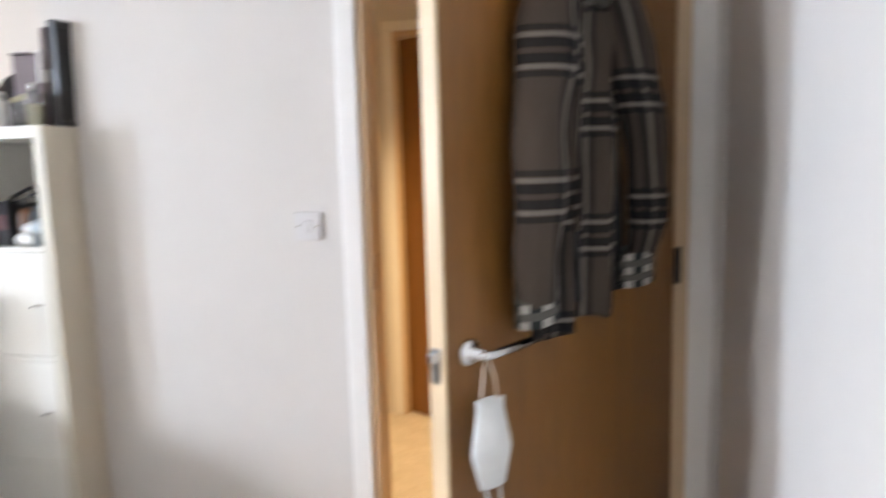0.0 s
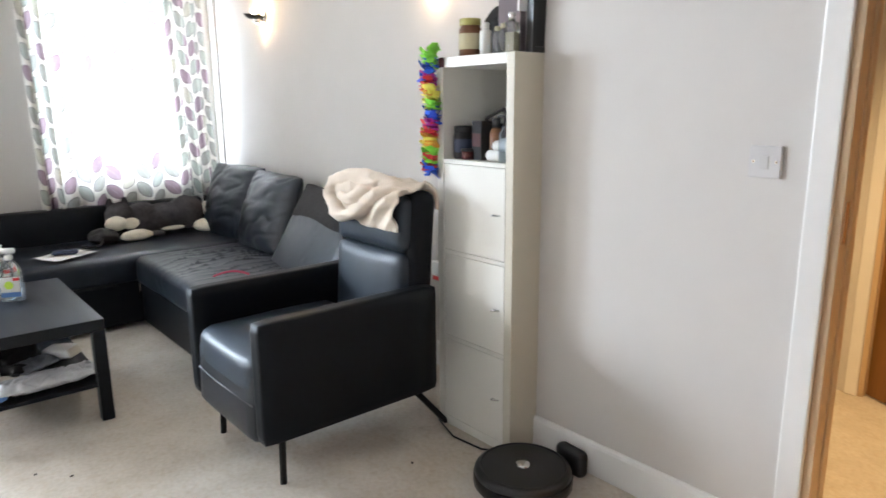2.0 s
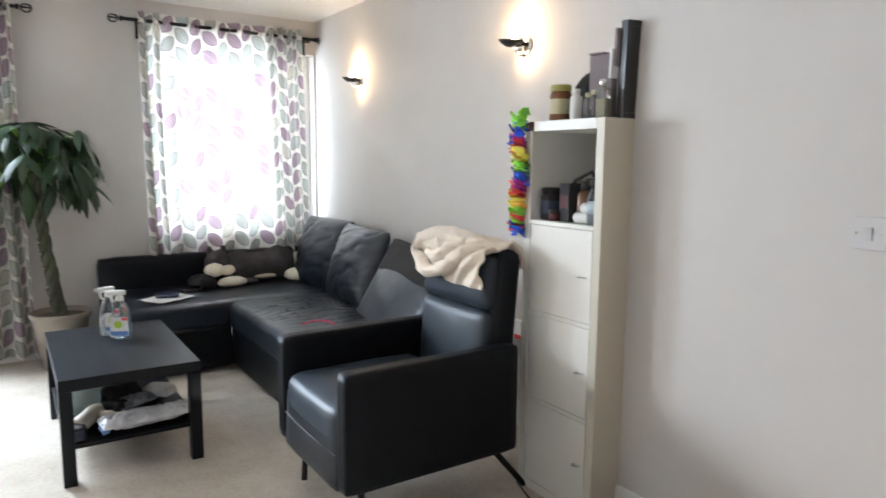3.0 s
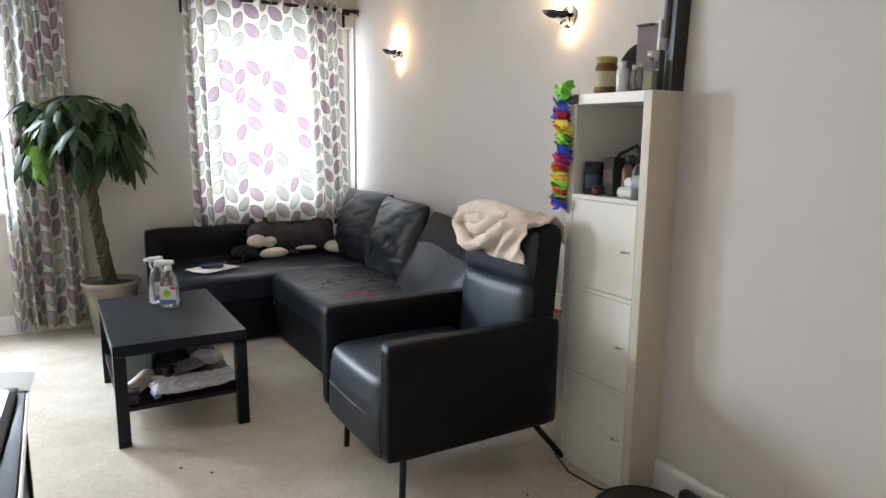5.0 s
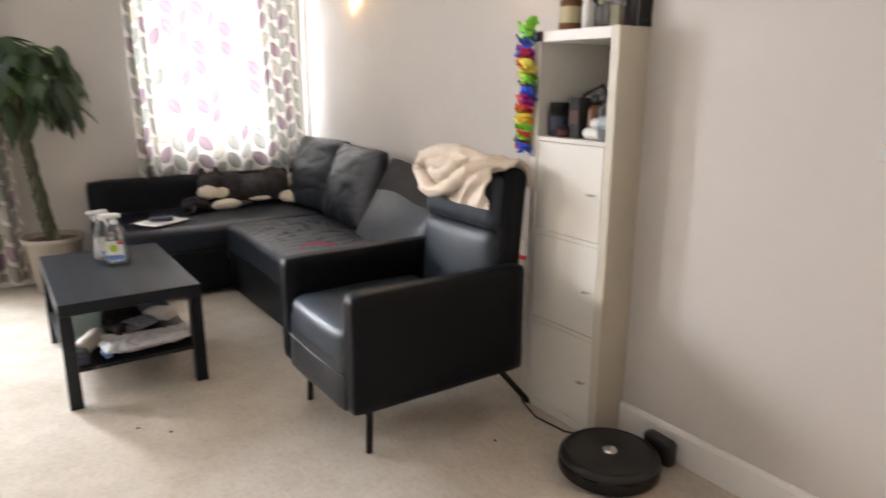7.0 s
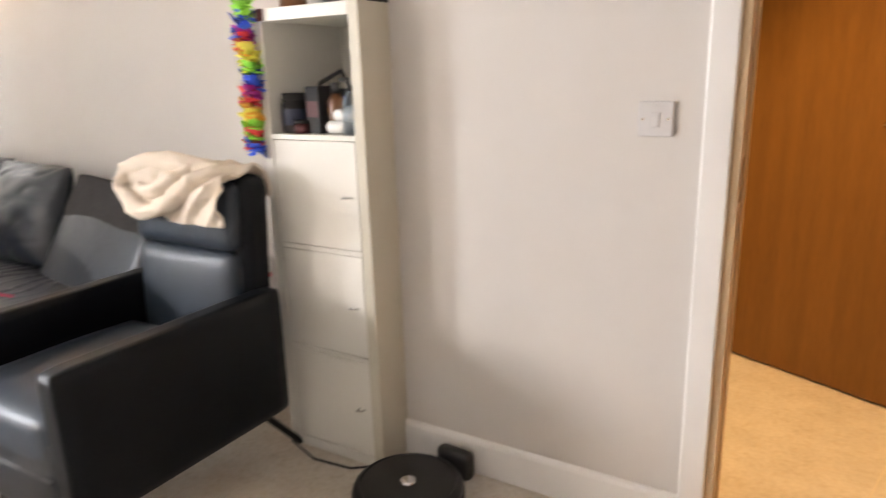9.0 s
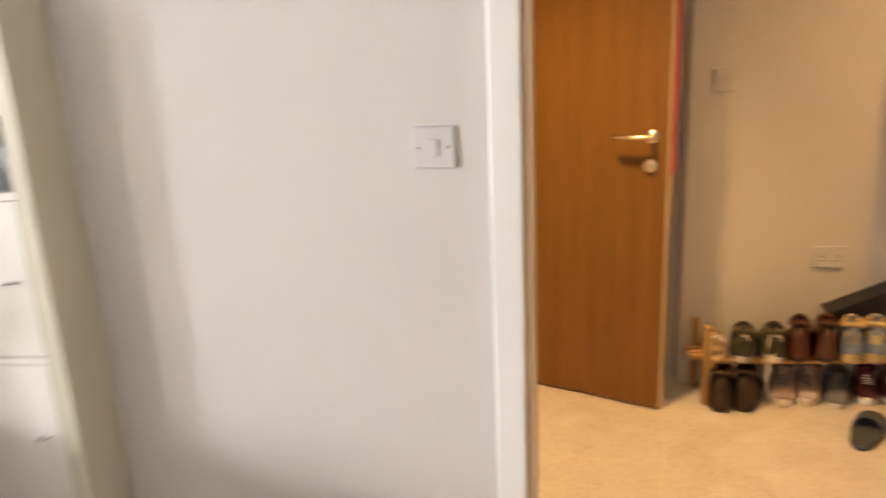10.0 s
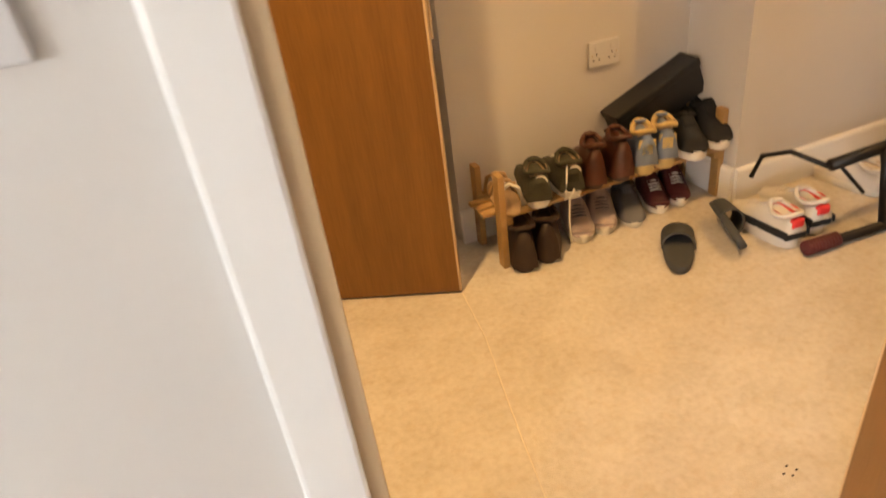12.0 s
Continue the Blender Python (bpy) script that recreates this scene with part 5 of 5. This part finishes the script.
jar(CX + .095, CY + .09, CZ, .043, .140, M["jar_brown"], M["lid_green"], "glass jar of brown spread with green lid", band=M["label_cream"])
crumpled("black_backpack", CX + .190, CY + .17, CZ, .11, .12, .155, M["dark_bag"], "black cloth bag on top of the cabinet", "bag", 0, 71)
t = thing("folded_cloth_box", pose(CX + .275, CY + .145, CZ, 0, 0, 8), "grey mauve cardboard box standing on the cabinet", "box")
part("carton", box(-.05, -.035, 0, .05, .035, .235, .004), M["mauve_grey"], t)
part("flap", box(-.045, -.05, .2352, .02, .03, .241, .001), M["mauve_grey"], t)
for k, (dx, dy, r, h) in enumerate(((.222, .05, .022, .112), (.272, .06, .017, .095), (.308, .055, .018, .102))):
    b = thing("lotion_bottle", pose(CX + dx, CY + dy, CZ), "small white toiletry bottle on top of the cabinet", "bottle", "toiletry bottles")
    part("bottle", lathe([(0, 0), (r, 0), (r, h * .74), (r * .55, h * .80), (r * .55, h * .83), (0, h * .83)], 18), M["clear" if k else "bottle_white"], b, smooth=True)
    part("cap", lathe([(0, h * .831), (r * .62, h * .831), (r * .60, h), (0, h)], 18), M["label_cream" if k else "bottle_white"], b, smooth=True)
t = thing("perfume_bottle", pose(CX + .338, CY + .065, CZ, 0, 0, 5), "square clear glass perfume bottle on the cabinet", "bottle")
part("glass", box(-.024, -.018, 0, .024, .018, .105, .005), M["clear"], t, smooth=False)
part("perfume", box(-.020, -.014, .006, .020, .014, .070, .003), M["label_cream"], t, "pale amber liquid")
part("cap", lathe([(0, .1055), (.013, .1055), (.013, .135), (.011, .138), (0, .138)], 18), M["chrome"], t, smooth=True)
t = thing("picture_frame", pose(CX + .385, CY + .05, CZ, 0, 2, -8), "black picture frame standing on the cabinet against wall", "picture frame")
part("frame_side", box(-.018, .045, 0, .018, .060, .335, .002), M["black_plastic"], t)
part("frame_side", box(-.018, .110, 0, .018, .125, .335, .002), M["black_plastic"], t)
part("frame_rail", box(-.018, .0605, 0, .018, .1095, .020, .002), M["black_plastic"], t)
part("frame_rail", box(-.018, .0605, .315, .018, .1095, .335, .002), M["black_plastic"], t)
part("picture", box(-.008, .0605, .0205, .016, .1095, .3145), M["black_plastic"], t, "dark picture with grey shapes")
part("picture_mount", box(-.030, .03, .18, -.0185, .10, .31), M["mauve_grey"], t, "grey paper tucked into the frame")
part("note", box(-.040, .02, .14, -.0305, .06, .24), M["paper"], t, "white paper tucked into the frame")

zc = .038 + 3 * (1.50 - .038 * 2 + .016) / 4 + .0005
jar(CX + .080, CY + .07, zc, .040, .125, M["dark_bag"], M["dark_bag"], "dark jar with black lid and blue label in the cabinet", band=M["navy"])
jar(CX + .10, CY + .20, zc, .042, .13, M["jar_brown"], M["black_plastic"], "brown jar with black lid in the cabinet")
t = thing("black_box", pose(CX + .185, CY + .075, zc, 0, 0, -12), "black gift box with red and gold pattern in cabinet", "box")
part("carton", box(-.035, -.03, 0, .035, .04, .145, .002), M["dark_bag"], t)
part("front_print", box(-.03, -.0312, .05, .03, -.0303, .10), M["maroon"], t)
t = thing("toiletry_bottle", pose(CX + .245, CY + .085, zc), "tall dark brown bottle with black cap in the cabinet", "bottle")
part("bottle", lathe([(0, 0), (.024, 0), (.026, .005), (.026, .10), (.014, .122), (0, .122)], 20), M["jar_brown"], t, smooth=True)
part("cap", lathe([(0, .1222), (.015, .1222), (.015, .155), (0, .155)], 18), M["black_plastic"], t, smooth=True)
t = thing("small_tin", pose(CX + .128, CY + .05, zc), "low maroon tin with dark lid in the cabinet", "tin")
part("body", lathe([(0, 0), (.026, 0), (.026, .030), (0, .030)], 24), M["maroon"], t, smooth=True)
part("lid", lathe([(0, .0302), (.027, .0302), (.027, .040), (0, .042)], 24), M["black_plastic"], t, smooth=True)
t = thing("handbag_small", pose(CX + .165, CY + .175, zc, 0, 0, 6), "small black bag with a raised handle in the cabinet", "bag")
part("pouch", soft(.23, .10, .135, .03, 12, (0, .01, 0), .012, 77), M["dark_bag"], t, smooth=True, at=pose(0, 0, .063))
part("handle", tube([(-.06, -.03, .11), (-.03, -.03, .155), (.05, -.03, .190), (.09, -.03, .12)], .008, 8), M["dark_bag"], t, smooth=True)
t = thing("cotton_rolls", pose(CX + .285, CY + .045, zc), "two white cotton rolls in the cabinet", "cotton roll")
for k, (x, y, z) in enumerate(((0, 0, .021), (.012, .045, .021), (.01, .025, .055))):
    part("roll", lathe([(0, -.04), (.016, -.04), (.020, -.034), (.020, .034), (.016, .04), (0, .04)], 16, m=Matrix.Translation((x, y, z)) @ Matrix.Rotation(radians(90), 4, 'Y')), M["bottle_white"], t, smooth=True)
t = thing("pump_bottle", pose(CX + .338, CY + .035, zc), "pale blue pump bottle with black pump in cabinet", "bottle")
part("bottle", lathe([(0, 0), (.020, 0), (.022, .006), (.022, .10), (.010, .12), (.010, .13), (0, .13)], 18), M["clear_blue"], t, smooth=True)
part("pump", tube([(0, 0, .13), (0, 0, .165), (-.025, -.01, .163)], .007, 8), M["black_plastic"], t, smooth=True)


# ---- flower garland ----
def garland():
    t = thing("flower_garland", pose(CX - .012, CY - .02, 1.06), "rainbow flower garland hung on the cabinet edge", "garland")
    cols = ["blue", "red", "green", "green", "yellow", "yellow", "orange", "red", "purple", "blue", "blue", "green", "yellow", "yellow", "orange", "red", "purple", "blue", "blue", "green", "green"]
    rnd = random.Random(3)
    n = len(cols)
    for k, c in enumerate(cols):
        b = bmesh.new()
        for i in range(15):
            a = i * 2 * math.pi / 7 + rnd.uniform(-.2, .2)
            r = rnd.uniform(.027, .040)
            tilt = rnd.uniform(-1.2, 1.2)
            p = [(0, -.05, 0), (.55, -.60, .10), (.92, -.48, .02), (1.05, 0, .06), (.92, .48, .02), (.55, .60, -.05), (0, .05, 0)]
            vs = []
            for q, w, h in p:
                x = r * q
                y = r * w
                z = r * (h + tilt * q + .15 * math.sin(9 * q + i))
                vs.append(b.verts.new((x * math.cos(a) - y * math.sin(a), x * math.sin(a) + y * math.cos(a), z)))
            b.faces.new(vs)
        bmesh.ops.solidify(b, geom=b.faces[:], thickness=.0015)
        part("petals", b, M[c], t, at=pose(rnd.uniform(-.008, .008) - .012 * math.sin(k * .5), rnd.uniform(-.006, .006), .012 + .445 * k / (n - 1)))
    part("cord", tube([(0, 0, 0), (-.01, 0, .25), (.0, 0, .455)], .002, 5), M["green"], t)
    t2 = thing("hair_clip", pose(CX + .035, CY - .0035, 1.482), "small striped clip on the cabinet edge", "clip")
    part("clip", box(-.012, -.004, -.018, .012, .003, .018, .001), M["maroon"], t2)


garland()

# cable along the floor to the dock
t = thing("power_cable", pose(0, 0, 0), "thin black power cable along the floor", "cable")
part("cord", tube([(-2.46, 2.40, .30), (-2.455, 2.36, .06), (-2.44, 2.20, .008), (-2.40, 2.02, .006), (-2.25, 1.97, .005), (-2.10, 1.985, .005), (-1.99, 2.07, .005), (-1.84, 2.13, .02)], .004, 6), M["black_plastic"], t, smooth=True)
part("plug", soft(.05, .05, .05, .012, 4), M["black_plastic"], t, smooth=True, at=pose(-2.46, 2.40, .30))


# socket on the wall behind the armchair
t = thing("wall_plug", pose(-2.885, 2.4365, .50), "white plug adapter with red tip on the wall", "plug")
part("body", box(-.03, -.028, -.02, .03, 0, .055, .004), M["white_plastic"], t)
part("tip", box(-.026, -.026, -.042, .026, -.002, -.0205, .003), M["bright_red"], t, "red switch end")

# ---- hall: shoe rack, shoes, black frame ----
def shoe_rack():
    t = thing("shoe_rack", pose(-.30, 3.30, 0), "low pine slatted shoe rack full of shoes", "shoe rack")
    W, D = .875, .21
    for x in (0, W - .022):
        part("post", box(x, 0, 0, x + .022, .038, .33, .002), M["pine"], t)
        part("post", box(x, D - .038, 0, x + .022, D, .300, .002), M["pine"], t)
        part("end_rail", box(x + .0225 if x == 0 else x - .0225, .002, .155, x + .0445 if x == 0 else x - .0005, D - .002, .178, .002), M["pine"], t)
    for k in range(5):
        y = .003 + k * .043
        part("slat", box(.001 - (.04 if 0 < k < 4 else -.022), y, .1785, W - .001 + (.02 if 0 < k < 4 else -.022), y + .028, .192, .002), M["pine"], t)
    return t


shoe_rack()


def shoe(m, upper, sole, lining, label, collar=.09, L=.27, Wd=.095, sole_h=.028, toe=.045, kind="sneaker", accent=None, laces=None, heel_lift=0.0, group=""):
    t = thing("shoe", m, label, "shoe", group)

    def half_w(q):
        return Wd / 2 * (.70 + .30 * math.sin(min(1, q * 1.45 + .1) * math.pi * .62)) * (1 - max(0, q - .80) ** 2 * 12)
    n = 28

    def outline(grow, z):
        pts = []
        for k in range(n):
            a = 2 * math.pi * k / n
            q = .5 + .5 * math.cos(a)
            w = half_w(q) * math.copysign(abs(math.sin(a)) ** .62, math.sin(a))
            pts.append(((q - .5) * (L + grow * 2), w * (1 + grow * 14), z))
        return pts
    part("sole", loft([outline(-.002, 0), outline(.001, .004), outline(.001, sole_h - .004), outline(-.001, sole_h)]), sole, t, smooth=True)
    rings = []
    ns = 16
    for j in range(ns + 1):
        q = j / ns
        if q < .38:
            h = collar * (1 - .10 * math.sin(q / .38 * math.pi))
        else:
            e = (q - .38) / .62
            h = toe + (collar - toe) * (1 - e) ** 1.7
        h *= (1 - max(0, q - .86) / .14 * .55) * (.93 + .07 * min(1, q / .05))
        w = half_w(q) * .97
        ring = []
        for k in range(15):
            a = math.pi * k / 14
            ring.append(((q - .5) * L * .97 - (.006 if q < .05 else 0), w * math.copysign(abs(math.cos(a)) ** .55, math.cos(a)) * (1 - .30 * math.sin(a) * (h / .1 if h > .06 else .4)), sole_h - .002 + (h - sole_h) * math.sin(a) ** .75))
        rings.append(ring)
    b = bmesh.new()
    vs = [[b.verts.new(p) for p in r] for r in rings]
    for i in range(ns):
        for k in range(14):
            b.faces.new((vs[i][k], vs[i][k + 1], vs[i + 1][k + 1], vs[i + 1][k]))
    b.faces.new(vs[0])
    b.faces.new(vs[-1][::-1])
    bmesh.ops.recalc_face_normals(b, faces=b.faces[:])
    up = part("upper", b, upper, t, smooth=True)
    # padded collar ring and dark inside
    cz = sole_h + (collar - sole_h) * .985
    r1, r2 = L * .19, Wd * .34
    ringp = [(-L * .30 + r1 * math.cos(2 * math.pi * k / 20), r2 * math.sin(2 * math.pi * k / 20), cz + .010 * math.cos(2 * math.pi * k / 20 * 2)) for k in range(21)]
    part("collar", tube(ringp, .008, 8), accent or upper, up, smooth=True)
    part("opening", lathe([(0, -.035), (.6, -.03), (.96, 0)], 20, m=Matrix.Translation((-L * .30, 0, cz + .002)) @ Matrix.Diagonal((r1, r2, 1, 1))), lining, up, smooth=True)
    if accent:
        part("heel_patch", soft(.012, Wd * .55, (collar - sole_h) * .55, .005, 4), accent, up, smooth=True, at=pose(-L * .485, 0, sole_h + (collar - sole_h) * .5))
        part("toe_cap", soft(L * .18, Wd * .74, .018, .008, 6), accent, up, smooth=True, at=pose(L * .36, 0, sole_h + .006))
    part("tongue", soft(.07, Wd * .40, .012, .005, 6), upper, up, smooth=True, at=pose(-L * .06, 0, cz - .005, 0, 32 if collar > .07 else 15))
    if laces:
        for k in range(4):
            x = L * (.02 + .06 * k)
            e = (x / L + .5 - .38) / .62
            z = sole_h + (toe + (collar - toe) * (1 - e) ** 1.7 - sole_h) * .99 + .003
            part("lace", tube([(x, -Wd * .22, z - .008), (x + .008, 0, z + .002), (x, Wd * .22, z - .008)], .003, 5), laces, up, smooth=True)
    return t


SH = .193
YS = 3.405
for x_, c_ in ((-.125, 0), (-.015, 4)):
    ht = shoe(pose(x_, YS, SH, 0, 0, 70 + c_), M["olive"], M["rubber_white"], M["tan"], "olive canvas high-top with white sole and laces", .120, .27, .108, .03, .055, laces=M["rubber_white"], accent=M["olive"], group="olive high-tops")
    part("ankle_badge", lathe([(.012, .001), (.021, .001), (.021, -.001), (.012, -.001), (.012, .001)], 20, m=Matrix.Translation((-.135, -.006, .095)) @ Matrix.Rotation(radians(-90), 4, 'Y')), M["rubber_white"], ht, "round white badge")
t = thing("shoe_lace", pose(-.075, 3.268, 0), "long white lace hanging from the shoe", "lace")
part("cord", tube([(.01, .02, .31), (-.005, 0, .27), (-.012, -.004, .22), (.0, -.008, .21), (-.004, -.010, .12), (.002, -.010, .045)], .0032, 6), M["rubber_white"], t, smooth=True)
part("cord", tube([(-.015, -.004, .235), (.01, -.012, .225), (.035, -.010, .205)], .0035, 6), M["rubber_white"], t, smooth=True)
part("cord", tube([(.02, -.004, .235), (.005, -.012, .22), (-.02, -.010, .21)], .0035, 6), M["rubber_white"], t, smooth=True)
for x_, c_ in ((.085, -3), (.175, 3)):
    shoe(pose(x_, YS, SH, 0, 0, 72 + c_), M["brown_leather"], M["dark_brown"], M["dark_brown"], "brown leather ankle boot on the rack", .150, .26, .098, .02, .06, group="brown ankle boots")
for x_, c_ in ((.270, 2), (.360, -2)):
    shoe(pose(x_, YS - .01, SH, 0, 0, 68 + c_), M["blue_grey"], M["yellow_suede"], M["tan"], "yellow and blue-grey high-top trainer on the rack", .150, .26, .102, .040, .06, accent=M["yellow_suede"], group="yellow and grey trainers")
shoe(pose(.462, YS - .045, SH, 0, 0, -112), M["black_canvas"], M["rubber_white"], M["black_canvas"], "black canvas slip-on with white sole", .112, .215, .105, .034, .072, group="black slip-ons")
shoe(pose(.560, YS - .035, SH + .018, 0, 6, -104), M["black_canvas"], M["rubber_white"], M["black_canvas"], "black canvas slip-on leaning with white sole", .112, .215, .105, .034, .072, group="black slip-ons")
t = thing("strappy_sandal", pose(-.235, YS, SH, 0, 0, 80), "brown strappy sandal on the rack", "sandal")
part("sole", loft([[(.125 * math.cos(a), .042 * math.sin(a), z) for a in [2 * math.pi * k / 20 for k in range(20)]] for z in (0, .012)]), M["tan"], t, smooth=True)
for k, x in enumerate((-.08, .02, .075)):
    part("strap", tube([(x, -.042, .008), (x + .005, -.03, .05 + .02 * (k == 0)), (x, 0, .062 + .03 * (k == 0)), (x + .005, .03, .05 + .02 * (k == 0)), (x, .042, .008)], .007, 6), M["tan" if k else "rubber_white"], t, smooth=True)
t = thing("shoe_box", pose(.41, 3.49, .345, 0, -22, 0), "black cardboard shoe box leaning behind the shoes", "box")
part("box_body", box(-.175, -.055, -.06, .175, .035, .045, .003), M["black_plastic"], t)
part("lid", box(-.179, -.059, .0455, .179, .039, .072, .003), M["black_plastic"], t)

# under the rack
for x_, c_ in ((-.205, 3), (-.105, -4)):
    shoe(pose(x_, YS - .03, 0, 0, 0, 68 + c_), M["dark_brown"], M["dark_brown"], M["dark_brown"], "dark brown leather boot under the rack", .160, .28, .108, .02, .06, group="dark brown boots")
for x_, c_ in ((.01, 3), (.108, -3)):
    shoe(pose(x_ + .03, YS, 0, 0, 0, -114 + c_), M["pink_knit"], M["rubber_white"], M["grey_knit"], "pink and grey knit trainer under the rack", .10, .25, .102, .030, .06, accent=M["pink_knit"], laces=M["grey_knit"], group="pink trainers")
shoe(pose(.245, YS - .01, 0, 0, 0, -114), M["grey_knit"], M["rubber_white"], M["grey_knit"], "grey knit slipper under the rack", .075, .25, .10, .02, .06, group="")
for x_, c_ in ((.335, 2), (.432, -2)):
    shoe(pose(x_ + .03, YS + .01, 0, 0, 0, -114 + c_), M["maroon"], M["rubber_white"], M["black_canvas"], "maroon trainer with white sole under the rack", .095, .235, .092, .03, .055, accent=M["maroon"], laces=M["rubber_white"], group="maroon trainers")


def slide(m, label):
    t = thing("slide_sandal", m, label, "sandal", "grey slides")

    def out(g, z):
        return [((.132 + g) * math.cos(a), (.048 + g) * math.copysign(abs(math.sin(a)) ** .75, math.sin(a)) * (1 + .10 * math.cos(a)), z) for a in [2 * math.pi * k / 26 for k in range(26)]]
    part("footbed", loft([out(-.003, 0), out(0, .004), out(0, .022), out(-.004, .026), out(-.012, .023)]), M["slate_rubber"], t, smooth=True)
    part("strap", cloth_strap(), M["slate_rubber"], t, smooth=True)
    return t


def cloth_strap():
    b = bmesh.new()
    g = []
    for i in range(9):
        x = -.005 + .085 * i / 8
        row = []
        for k in range(13):
            a = math.pi * k / 12
            row.append(b.verts.new((x + .01 * math.sin(a), .053 * math.cos(a), .012 + (.058 - .012 * i / 8) * math.sin(a) ** .8)))
        g.append(row)
    for i in range(8):
        for k in range(12):
            b.faces.new((g[i][k], g[i][k + 1], g[i + 1][k + 1], g[i + 1][k]))
    bmesh.ops.recalc_face_normals(b, faces=b.faces[:])
    bmesh.ops.solidify(b, geom=b.faces[:], thickness=.006)
    return b


slide(pose(.215, 3.085, 0, 0, 0, 53), "dark grey rubber slide sandal on the carpet")
slide(pose(.385, 3.075, .042, 58, 0, 66), "dark grey rubber slide tipped on its side")
for x_, y_, c_ in ((.535, 3.06, 4), (.665, 3.075, 0)):
    rs = shoe(pose(x_ - .01, y_ - .01, 0, 0, 0, 80 + c_), M["shoe_white"], M["shoe_white"], M["bright_red"], "white running shoe with red lining and black stripe", .115, .28, .108, .045, .06, laces=M["shoe_white"], group="white running shoes")
    part("heel_tab", soft(.020, .044, .032, .007, 4), M["bright_red"], rs, "red heel tab", smooth=True, at=pose(-.137, 0, .092))
    part("heel_stripe", soft(.012, .074, .024, .005, 6), M["black_canvas"], rs, "black heel stripe", smooth=True, at=pose(-.138, 0, .046))
    for sy in (-1, 1):
        part("side_stripe", soft(.19, .008, .026, .003, 5), M["black_canvas"], rs, "black side stripe", smooth=True, at=pose(-.055, sy * .0475, .05, 0, 4, sy * 5))
shoe(pose(.98, 3.12, 0, 0, 0, 95), M["shoe_white"], M["rubber_white"], M["tan"], "white trainer behind the black frame", .10, .27, .095, .03, .055, group="white trainers")
shoe(pose(1.09, 3.11, 0, 0, 0, 88), M["shoe_white"], M["rubber_white"], M["tan"], "white trainer behind the black frame", .10, .27, .095, .03, .055, group="white trainers")
shoe(pose(1.05, 2.95, 0, 0, 0, 100), M["tan"], M["rubber_white"], M["dark_brown"], "tan suede boot under the black frame", .14, .27, .095, .03, .055)


def exercise_frame():
    t = thing("exercise_bar", pose(0, 0, 0), "black steel bar frame with ribbed maroon grips on the floor", "exercise bar")
    part("floor_bar", tube([(.52, 2.865, .021), (.95, 2.83, .021), (1.6, 2.78, .021)], .016, 12), M["iron"], t, smooth=True)
    part("upright", tube([(.80, 2.845, .03), (.83, 2.90, .20), (.84, 2.925, .245)], .014, 10), M["iron"], t, smooth=True)
    part("top_bar", tube([(.66, 2.955, .225), (.85, 2.93, .245), (1.6, 2.88, .28)], .019, 12), M["iron"], t, smooth=True)
    part("brace", tube([(.66, 2.96, .22), (.63, 3.08, .235), (.60, 3.16, .20), (.585, 3.18, .12)], .0085, 8), M["iron"], t, smooth=True)
    part("brace", tube([(.70, 2.955, .215), (.80, 2.93, .10)], .006, 8), M["iron"], t, smooth=True)
    g = []
    for k in range(10):
        g += [(.019, .012 * k), (.024, .012 * k + .003), (.024, .012 * k + .009), (.019, .012 * k + .0118)]
    ax = Vector((.43, -.035, 0)).normalized()
    part("grip", lathe([(0, 0)] + g + [(0, .1205)], 18, m=Matrix.Translation((.505, 2.866, .025)) @ ax.to_track_quat('Z', 'Y').to_matrix().to_4x4()), M["maroon"], t, "ribbed maroon foam grip", smooth=True)
    return t


exercise_frame()

# next room seen past the hall door
t = thing("red_lanyard", d2.matrix_world.copy(), "red strap hanging from the half-open hall door", "strap")
part("strap", box(.9205, .034, .93, .930, .052, 1.985, .0005), M["red"], t)
part("loop_over_top", box(.905, .034, 1.9855, .930, .052, 1.989, .0005), M["red"], t)
part("clip", box(.9205, .036, .78, .928, .050, .9295, .0005), M["brass"], t)
t = thing("carpet_debris", pose(-.162, 2.295, .001), "tiny dark crumbs on the hall carpet", "crumbs")
for dx, dy in ((0, 0), (.02, .012), (.03, -.004), (.012, -.012)):
    part("crumb", soft(.006, .004, .003, .001, 2), M["dark_brown"], t, at=pose(dx, dy, .002))
for x, y in ((-2.78, 1.35), (-3.05, .62), (-2.95, .72), (-2.2, 1.72), (-3.5, 1.6)):
    t = thing("carpet_debris", pose(x, y, .001, 0, 0, x * 90), "small dark fluff crumb on the living room carpet", "crumbs", "carpet crumbs")
    part("crumb", soft(.012, .008, .005, .002, 2), M["dark_brown"], t, at=pose(0, 0, .002))
